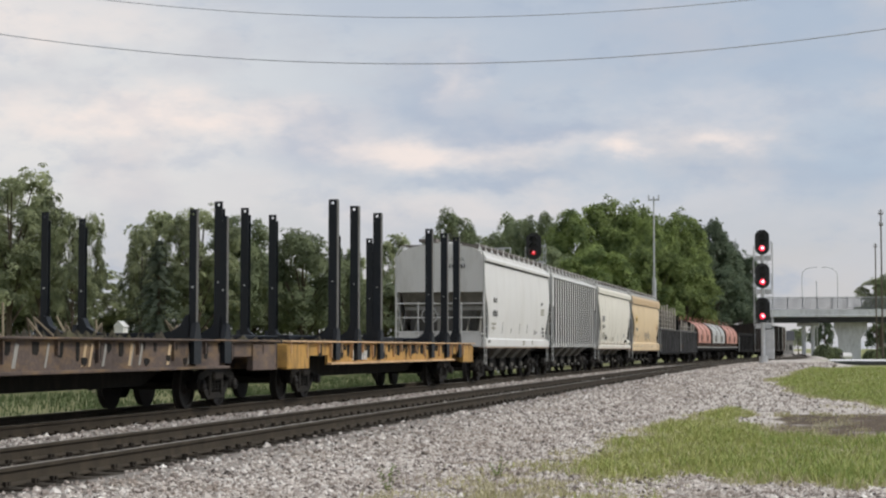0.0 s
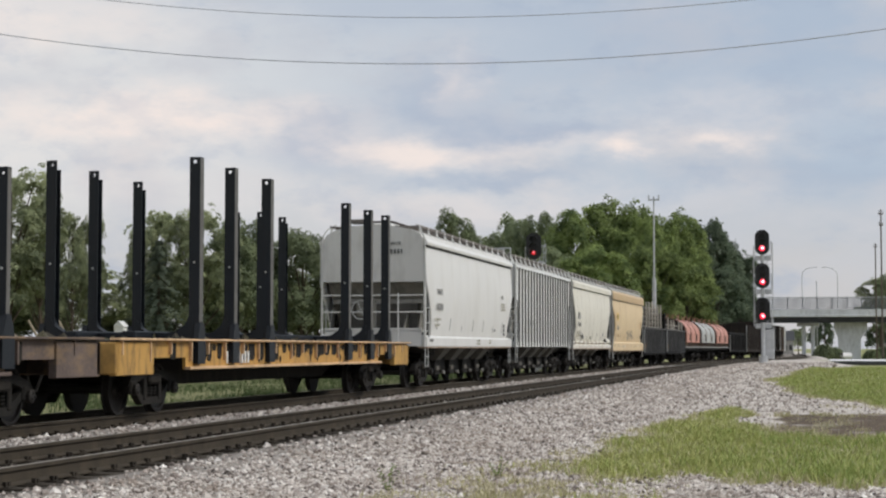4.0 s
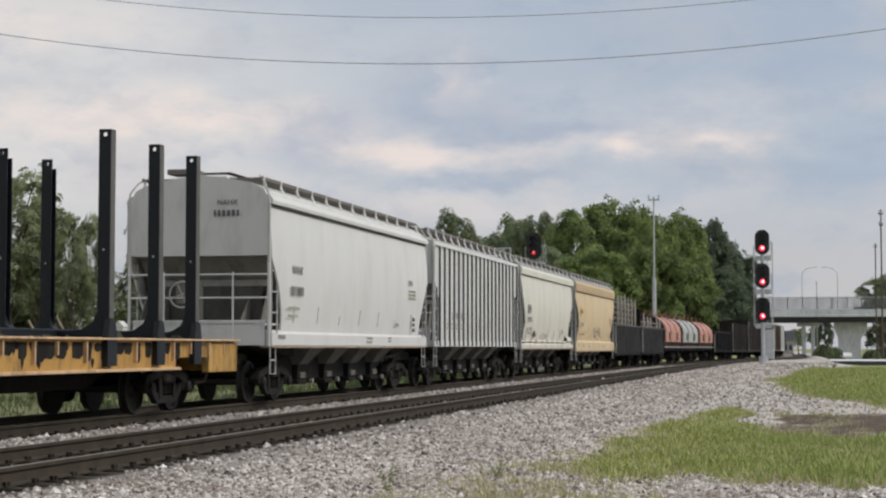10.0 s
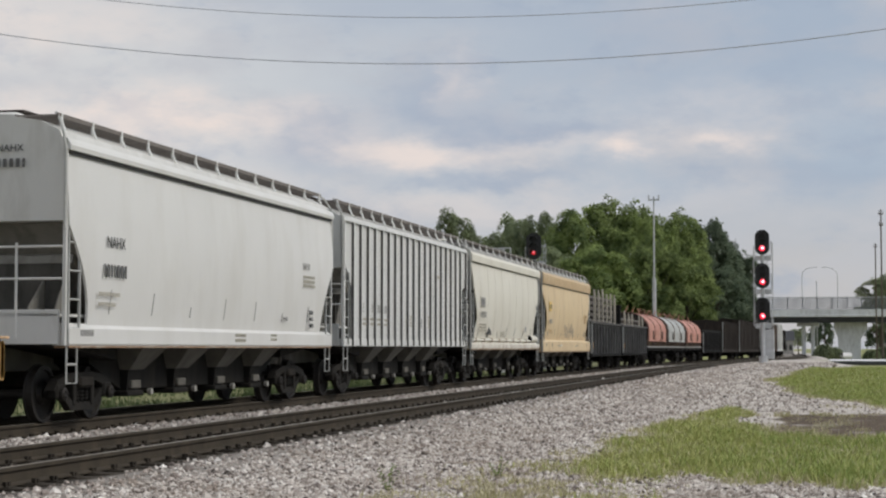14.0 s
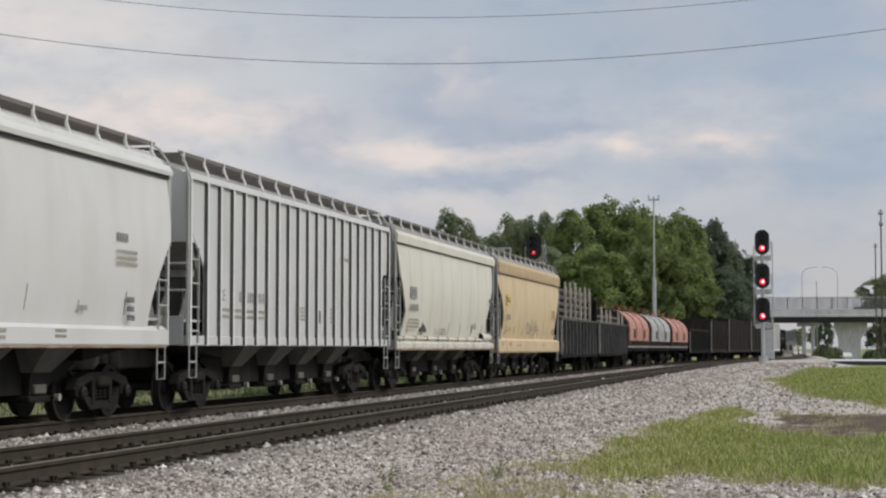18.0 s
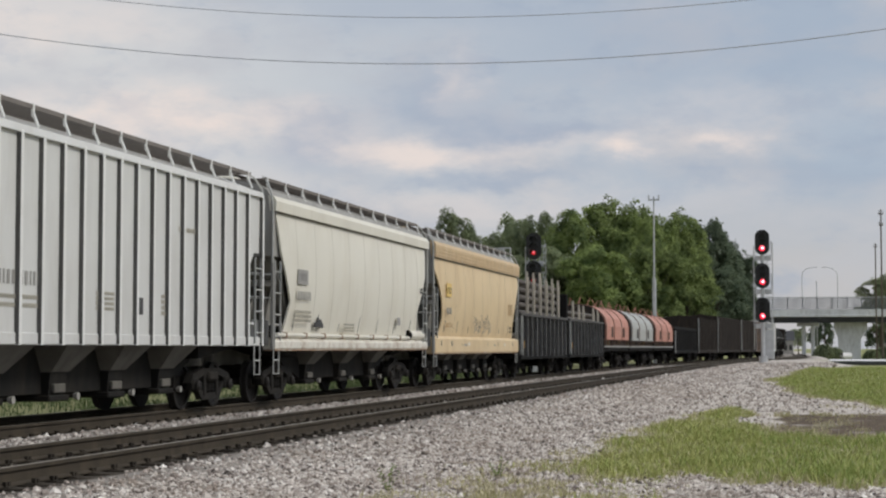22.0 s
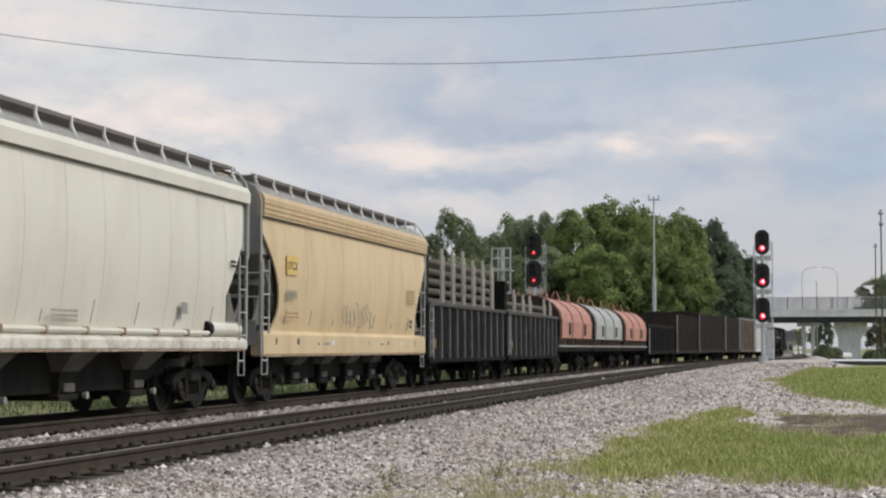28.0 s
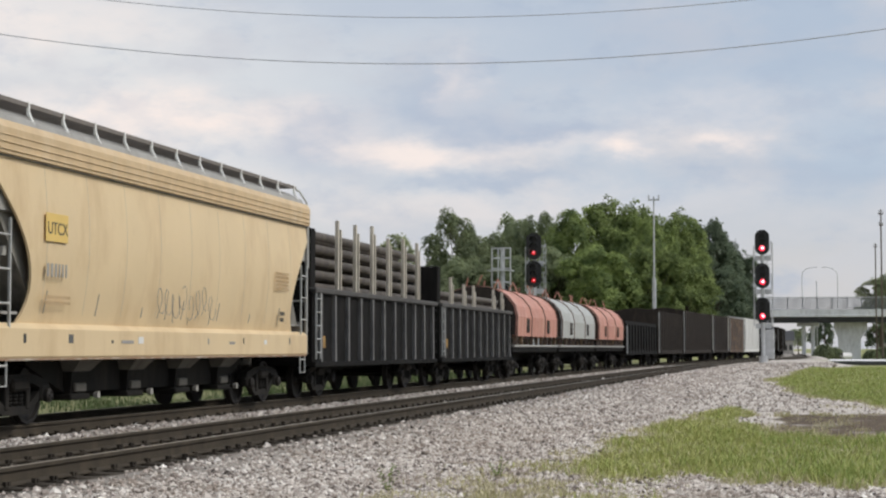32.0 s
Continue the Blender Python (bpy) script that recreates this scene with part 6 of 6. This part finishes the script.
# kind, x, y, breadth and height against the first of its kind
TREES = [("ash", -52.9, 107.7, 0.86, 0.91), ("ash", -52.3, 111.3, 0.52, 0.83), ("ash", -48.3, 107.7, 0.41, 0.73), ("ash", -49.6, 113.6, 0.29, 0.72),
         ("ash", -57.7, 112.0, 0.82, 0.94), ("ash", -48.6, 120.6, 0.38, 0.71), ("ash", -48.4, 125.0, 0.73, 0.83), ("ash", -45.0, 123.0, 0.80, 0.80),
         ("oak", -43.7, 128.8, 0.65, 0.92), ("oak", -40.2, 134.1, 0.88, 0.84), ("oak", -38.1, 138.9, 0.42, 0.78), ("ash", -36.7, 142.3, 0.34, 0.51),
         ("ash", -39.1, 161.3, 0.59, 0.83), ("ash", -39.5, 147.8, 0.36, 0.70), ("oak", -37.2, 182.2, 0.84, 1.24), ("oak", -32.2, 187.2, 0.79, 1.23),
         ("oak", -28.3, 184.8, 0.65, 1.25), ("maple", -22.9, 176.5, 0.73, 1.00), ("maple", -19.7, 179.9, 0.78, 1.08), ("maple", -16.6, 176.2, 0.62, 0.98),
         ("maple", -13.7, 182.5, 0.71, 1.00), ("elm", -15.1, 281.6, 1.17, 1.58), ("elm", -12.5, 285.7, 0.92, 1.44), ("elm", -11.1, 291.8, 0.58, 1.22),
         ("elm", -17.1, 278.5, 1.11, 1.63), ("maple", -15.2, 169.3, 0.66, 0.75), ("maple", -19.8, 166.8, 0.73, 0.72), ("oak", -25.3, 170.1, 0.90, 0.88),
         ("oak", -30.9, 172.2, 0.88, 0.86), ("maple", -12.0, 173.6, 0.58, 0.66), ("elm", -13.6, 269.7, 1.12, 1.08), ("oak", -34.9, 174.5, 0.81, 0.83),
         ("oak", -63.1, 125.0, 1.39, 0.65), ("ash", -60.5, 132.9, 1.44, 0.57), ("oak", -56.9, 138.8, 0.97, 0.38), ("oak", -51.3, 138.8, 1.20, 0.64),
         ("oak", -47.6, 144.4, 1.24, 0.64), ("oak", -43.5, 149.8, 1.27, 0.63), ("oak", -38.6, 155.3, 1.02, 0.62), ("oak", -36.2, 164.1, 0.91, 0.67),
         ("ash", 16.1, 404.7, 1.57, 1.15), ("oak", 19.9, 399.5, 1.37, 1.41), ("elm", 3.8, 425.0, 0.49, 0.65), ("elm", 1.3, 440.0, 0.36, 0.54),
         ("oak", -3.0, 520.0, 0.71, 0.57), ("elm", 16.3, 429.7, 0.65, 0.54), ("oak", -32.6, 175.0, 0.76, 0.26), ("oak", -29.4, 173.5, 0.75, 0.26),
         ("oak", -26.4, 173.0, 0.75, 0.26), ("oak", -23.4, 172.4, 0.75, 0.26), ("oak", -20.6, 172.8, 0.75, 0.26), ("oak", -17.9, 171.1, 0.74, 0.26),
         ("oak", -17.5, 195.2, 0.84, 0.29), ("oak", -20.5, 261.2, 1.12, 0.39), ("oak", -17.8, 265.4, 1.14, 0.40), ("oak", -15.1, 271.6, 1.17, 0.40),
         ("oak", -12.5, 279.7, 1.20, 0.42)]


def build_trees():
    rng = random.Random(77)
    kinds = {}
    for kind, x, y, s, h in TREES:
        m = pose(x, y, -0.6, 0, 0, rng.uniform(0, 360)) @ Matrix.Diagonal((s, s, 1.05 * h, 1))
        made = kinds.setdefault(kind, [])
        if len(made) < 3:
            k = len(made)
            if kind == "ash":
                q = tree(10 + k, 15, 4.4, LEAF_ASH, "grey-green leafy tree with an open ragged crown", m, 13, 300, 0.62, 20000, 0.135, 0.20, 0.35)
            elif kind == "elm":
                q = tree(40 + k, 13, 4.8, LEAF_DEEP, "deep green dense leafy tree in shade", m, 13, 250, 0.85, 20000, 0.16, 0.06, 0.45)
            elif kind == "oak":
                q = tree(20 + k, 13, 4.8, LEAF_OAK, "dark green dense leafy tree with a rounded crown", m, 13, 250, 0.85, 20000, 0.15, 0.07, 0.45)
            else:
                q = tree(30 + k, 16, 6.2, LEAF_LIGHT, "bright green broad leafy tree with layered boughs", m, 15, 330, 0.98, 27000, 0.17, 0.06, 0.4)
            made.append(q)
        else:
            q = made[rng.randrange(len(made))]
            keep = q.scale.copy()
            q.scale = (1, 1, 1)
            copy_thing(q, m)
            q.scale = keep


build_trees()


def spruce(x, y, height, spread):
    """A dark spruce: whorls of drooping boughs on a straight trunk."""
    rng = random.Random(int(height * 10))
    t = thing("spruce", "dark bluish spruce with drooping layered boughs", "tree", m=pose(x, y, -0.6))
    part("trunk", Mesh().rod((0, 0, -0.2), (0, 0, height * 0.95), 0.2, 9, 0.03), M_["bark"], t)
    v, f = [], []
    for k in range(26):
        q = k / 25
        z, r = height * (0.08 + 0.9 * q), spread * (1 - q) ** 0.85 + 0.15
        for i in range(int(9 + 8 * (1 - q))):
            a = rng.uniform(0, 6.28)
            reach = r * rng.uniform(0.75, 1.12)
            for j in range(16):
                u = (j + rng.random()) / 16
                c = Vector((math.cos(a) * reach * u, math.sin(a) * reach * u, z - 0.35 * reach * u * u + rng.uniform(-0.12, 0.12)))
                w = Vector((-math.sin(a), math.cos(a), 0)) * rng.uniform(0.12, 0.26)
                d = Vector((math.cos(a) * 0.2, math.sin(a) * 0.2, rng.uniform(-0.22, -0.05)))
                o = len(v)
                v += [c - w, c + d * 0.5 - w * 0.2, c + w, c + d]
                f.append((o, o + 1, o + 2, o + 3))
    me = bpy.data.meshes.new("crown")
    me.from_pydata([tuple(p) for p in v], [], f)
    me.materials.append(LEAF_BLUE)
    part("crown", me, None, t)


LEAF_BLUE = leaf_material("spruce_needles", (0.06, 0.08, 0.058), (0.13, 0.155, 0.105), 0.3)
spruce(-42.3, 108.0, 9.0, 3.4)
spruce(-18.1, 299.5, 24.4, 4.6)
sd = thing("shed", "narrow white board shed under the trees", "shed", m=pose(-38.4, 92.3, -0.7))
part("wall", Mesh().box(-0.28, 0.28, -0.35, 0.35, 0, 3.1, 0.02), M_["white"], sd)
part("roof", Mesh().prism_y([(-0.34, 3.05), (0.34, 3.05), (0, 3.4)], -0.41, 0.41), M_["endlight"], sd)
part("door", Mesh().box(-0.22, 0.22, -0.39, -0.34, 0.1, 2.1, 0.01), M_["girder"], sd)
# leaning pale posts in the rough grass across the tracks
for xa, xb, zb in ((-27.82, -29.63, 2.22), (-26.79, -28.45, 2.37), (-26.60, -26.82, 2.24), (-30.65, -30.71, 2.93)):
    p_ = thing("fence_post", "weathered pale leaning fence post", "post", "old posts across the tracks", m=pose(xa, 62, -0.65))
    part("shaft", Mesh().rod((0, 0, 0), (xb - xa, 0, zb + 0.65), 0.055, 7, 0.045), M_["wood"], p_)


def build_bridge():
    y = 370
    b = thing("road_bridge", "long grey concrete road overpass across the tracks", "bridge", m=pose(0, y, -0.3, 0, 0, -2))
    # girder colour kept near black to carry the deck's shadow
    part("girder", Mesh().box(-60, 260, -4.4, -3.8, 6.8, 7.9).box(-60, 260, -0.3, 0.3, 6.8, 7.9).box(-60, 260, 3.8, 4.4, 6.8, 7.9).box(-60, 260, -4.4, 4.4, 7.7, 7.95), M_["girder"], b, "steel girders darkened for the shadow under the deck")
    part("deck_edge", Mesh().box(-60, 260, -5.7, 5.7, 7.9, 8.4, 0.05), M_["concrete"], b)
    part("parapet", Mesh().box(-60, 260, -5.45, -5.1, 8.39, 9.45, 0.05), M_["concrete"], b)
    bars = Mesh()
    x = -40.0
    while x < 40:
        bars.box(x - 0.055, x + 0.055, -5.3, -5.23, 9.4, 11.9)
        x += 0.22
    o = part("fence_bars", bars, M_["fence"], b, "close-set grey fence bars")
    o["kind"] = "stuff"
    x = -40.0
    while x < 40:
        part("fence_post", Mesh().box(x - 0.1, x + 0.1, -5.4, -5.2, 9.4, 12.05), M_["fence"], b)
        x += 3.0
    part("fence_rail", Mesh().box(-60, 260, -5.32, -5.2, 11.85, 12.02), M_["alu"], b)
    for x in (-1.0, 0.9):
        part("column", Mesh().rod((x, 0, -1.5), (x, 0, 6.05), 0.42, 14), M_["concrete"], b)
    part("column_cap", Mesh().box(-2.4, 2.2, -0.8, 0.8, 6.0, 6.8, 0.08), M_["concrete"], b)
    for x in (8.4, 31.0):
        part("pier", Mesh().prism_y([(x - 2.3, -1.5), (x + 2.2, -1.5), (x + 2.3, 3.4), (x + 3.6, 5.4), (x + 3.6, 6.8), (x - 3.2, 6.8), (x - 3.2, 5.6), (x - 2.4, 3.6)], -0.9, 0.9), M_["concrete"], b)
    # two street lamps that lean towards each other
    for x, s in ((-1.2, 1), (6.0, -1)):
        lp = thing("street_lamp", "slim grey street lamp with a curved arm", "street lamp", "street lamps on the bridge", m=pose(x, 366.5, 8.9))
        part("post", Mesh().rod((0, 0, -0.8), (0, 0, 7.4), 0.09, 8, 0.07), M_["alu"], lp)
        part("arm", Mesh().path([(0, 0, 7.4), (s * 0.25, 0, 8.2), (s * 0.9, 0, 8.75), (s * 2.2, 0, 9.1), (s * 2.6, 0, 9.1)], 0.06), M_["alu"], lp)
        part("luminaire", Mesh().box(min(s * 2.4, s * 3.1), max(s * 2.4, s * 3.1), -0.15, 0.15, 9.0, 9.15, 0.04), M_["alu"], lp)
    tr = thing("light_pole", "thin grey metal pole behind the bridge", "pole", m=pose(1.8, 378, -1.2))
    part("shaft", Mesh().rod((0, 0, 0), (0, 0, 16.8), 0.12, 8), M_["alu"], tr)


build_bridge()


def build_crossing():
    """Road to the side, with two pale parked vehicles, low scrub and houses beyond the bridge."""
    road = Mesh().add([(2.2, 178, -0.14), (60, 172, -0.14), (60, 194, -0.10), (2.2, 200, -0.10), (2.2, 178, -0.6), (60, 172, -0.6), (60, 194, -0.6), (2.2, 200, -0.6)], [(0, 1, 2, 3), (0, 4, 5, 1), (1, 5, 6, 2), (2, 6, 7, 3), (3, 7, 4, 0)])
    tagged(new("road", road.data("road", M_["concrete"])), "pale worn road beside the crossing", "road", kind="structure")
    solid("kerb", Mesh().add([(2.0, 177.2, -0.17), (60, 171.2, -0.17), (60, 171.9, -0.17), (2.0, 177.9, -0.17), (2.0, 177.2, -0.7), (60, 171.2, -0.7), (60, 171.9, -0.7), (2.0, 177.9, -0.7)], [(0, 1, 2, 3), (0, 4, 5, 1), (1, 5, 6, 2), (2, 6, 7, 3), (3, 7, 4, 0)]), M_["girder"], "dark low kerb along the pale road", "kerb")
    for x, y, s in ((7.1, 345, 1.0), (5.3, 352, 0.9)):
        v = thing("parked_car", "small white car parked beside the crossing", "car", "parked cars", m=pose(x, y, ground_z(x, y), 0, 0, 8))
        body = [(-2.1 * s, 0.3), (2.1 * s, 0.3), (2.15 * s, 0.75), (1.3 * s, 0.95), (0.75 * s, 1.42), (-1.2 * s, 1.45), (-1.95 * s, 0.95), (-2.15 * s, 0.7)]
        part("body", Mesh().prism_x(body, -0.85, 0.85), M_["white"], v)
        part("window", Mesh().prism_x([(1.2 * s, 0.98), (0.72 * s, 1.36), (-1.1 * s, 1.38), (-1.7 * s, 0.98)], -0.86, 0.86), M_["sigblack"], v)
        for wx in (-0.8, 0.8):
            for wy in (-1.3 * s, 1.3 * s):
                part("wheel", Mesh().lathe_x([(wx - 0.1, 0.02), (wx - 0.1, 0.31), (wx + 0.1, 0.31), (wx + 0.1, 0.02)], 14, wy, 0.31), M_["sigblack"], v)
    for x, y, w, h, z in ((-6.0, 470, 4.0, 7.0, 0), (26.0, 480, 16.0, 6.0, 0)):
        hs = thing("house", "distant grey house with a pitched roof", "house", "houses beyond the bridge", m=pose(x, y, -1.2))
        part("wall", Mesh().box(-w / 2, w / 2, -4, 4, 0, h * 0.65), M_["endgrey"], hs)
        part("roof", Mesh().prism_x([(-4.4, h * 0.62), (4.4, h * 0.62), (0, h)], -w / 2 - 0.3, w / 2 + 0.3), M_["girder"], hs)
        for k in range(3):
            xx = -w / 2 + w * (k + 0.5) / 3
            part("window", Mesh().box(xx - 0.4, xx + 0.4, -4.05, -3.98, h * 0.25, h * 0.45), M_["sigblack"], hs)
    rng = random.Random(31)
    for k, (x, y, s) in enumerate(((3.0, 345, 1.5), (5.0, 350, 1.3), (10.5, 300, 1.1), (12.5, 302, 1.3), (14.5, 298, 1.2), (16.5, 304, 1.3), (18.5, 300, 1.2))):
        v, f = [], []
        for i in range(1500):
            d = Vector((rng.gauss(0, 1), rng.gauss(0, 1), abs(rng.gauss(0, 1)))).normalized()
            c = Vector((d.x * 1.6 * s, d.y * 1.2 * s, d.z * 1.9 * s)) * rng.uniform(0.6, 1.05)
            a, q = rng.uniform(0, 6.28), 0.16 * s
            o = len(v)
            v += [c + Vector((math.cos(a) * q, math.sin(a) * q, -q * 0.5)), c + Vector((0, 0, q)), c + Vector((-math.cos(a) * q, -math.sin(a) * q, q * 0.3)), c + Vector((0, 0.05, -q))]
            f.append((o, o + 1, o + 2, o + 3))
        me = bpy.data.meshes.new("shrub")
        me.from_pydata([tuple(p) for p in v], [], f)
        me.materials.append(LEAF_OAK)
        sh = thing("shrub", "low scrubby green shrub near the bridge", "shrub", "shrubs by the bridge", m=pose(x, y, ground_z(x, y) - 0.1))
        part("foliage", me, None, sh)
        part("stems", Mesh().rod((0, 0, -0.1), (0.1, 0, 1.0 * s), 0.05, 5), M_["bark"], sh)


build_crossing()


def pole(name, label, x, y, z0, z1, r, arms=()):
    p = thing(name, label, "pole", m=pose(x, y, z0))
    part("shaft", Mesh().rod((0, 0, 0), (0, 0, z1 - z0), r, 10, r * 0.7), M_["alu"] if "metal" in label else M_["bark"], p)
    for zz, w in arms:
        part("crossarm", Mesh().box(-w, w, -0.06, 0.06, zz - z0 - 0.06, zz - z0 + 0.06), M_["alu"] if "metal" in label else M_["bark"], p)
        for s in (-1, 1):
            part("insulator", Mesh().rod((s * w * 0.9, 0, zz - z0), (s * w * 0.9, 0, zz - z0 + 0.4), 0.06, 6), M_["alu"], p)
    return p


mast = pole("antenna_mast", "slim grey metal mast with a small crossbar", -12.2, 140, -0.6, 13.5, 0.085, ((13.2, 0.45),))
part("sleeve", Mesh().rod((0, 0, 0), (0, 0, 7.4), 0.17, 10, 0.15), M_["alu"], mast, "thicker lower sleeve")
pole("utility_pole", "tall grey wooden utility pole", 8.15, 200, -0.3, 16.8, 0.11, ((16.3, 0.25), (15.0, 0.2)))
pole("utility_pole", "slim grey wooden utility pole", 9.75, 260, -0.8, 16.5, 0.12, ((16.0, 0.25),))


def cable(x0, x1, y, z0, z1, low, r):
    """A hanging cable as one tube."""
    n, m = 64, 6
    rings = []
    for k in range(n + 1):
        q = k / n
        c = (x0 + (x1 - x0) * q, y, z0 + (z1 - z0) * q - low * 4 * q * (1 - q))
        rings.append([(c[0], c[1] + r * math.cos(2 * math.pi * i / m), c[2] + r * math.sin(2 * math.pi * i / m)) for i in range(m)])
    solid("overhead_cable", Mesh().loft(rings), M_["wire"], "thin dark overhead cable between poles", "cable", "overhead cables")


cable(-22.0, 9.0, 30, 8.78, 7.94, 2.105, 0.009)
cable(-22.0, 9.0, 30, 9.82, 8.73, 2.18, 0.0075)
for x in (-22.0, 9.0):
    q = pole("utility_pole", "brown wooden utility pole carrying cables", x, 30, -0.7, 10.2, 0.15, ((9.8, 0.5), (8.8, 0.5)) if x < 0 else ((8.7, 0.5), (7.9, 0.5)))
build_stones()
build_grass()


def motions():
    """The train rolls towards the camera; its wheels turn with it."""
    times = [i for i in range(33)]
    for car, place, wheels in MOVING:
        walk(car, [(t, on_track(place - travelled(t))) for t in times])
        for w, dy in wheels:
            rows = []
            for k in range(161):
                t = k * 0.2
                rows.append((t, pose(0, dy, WHEEL_R) @ Matrix.Rotation(travelled(t) / WHEEL_R, 4, "X")))
            walk(w, rows)


motions()
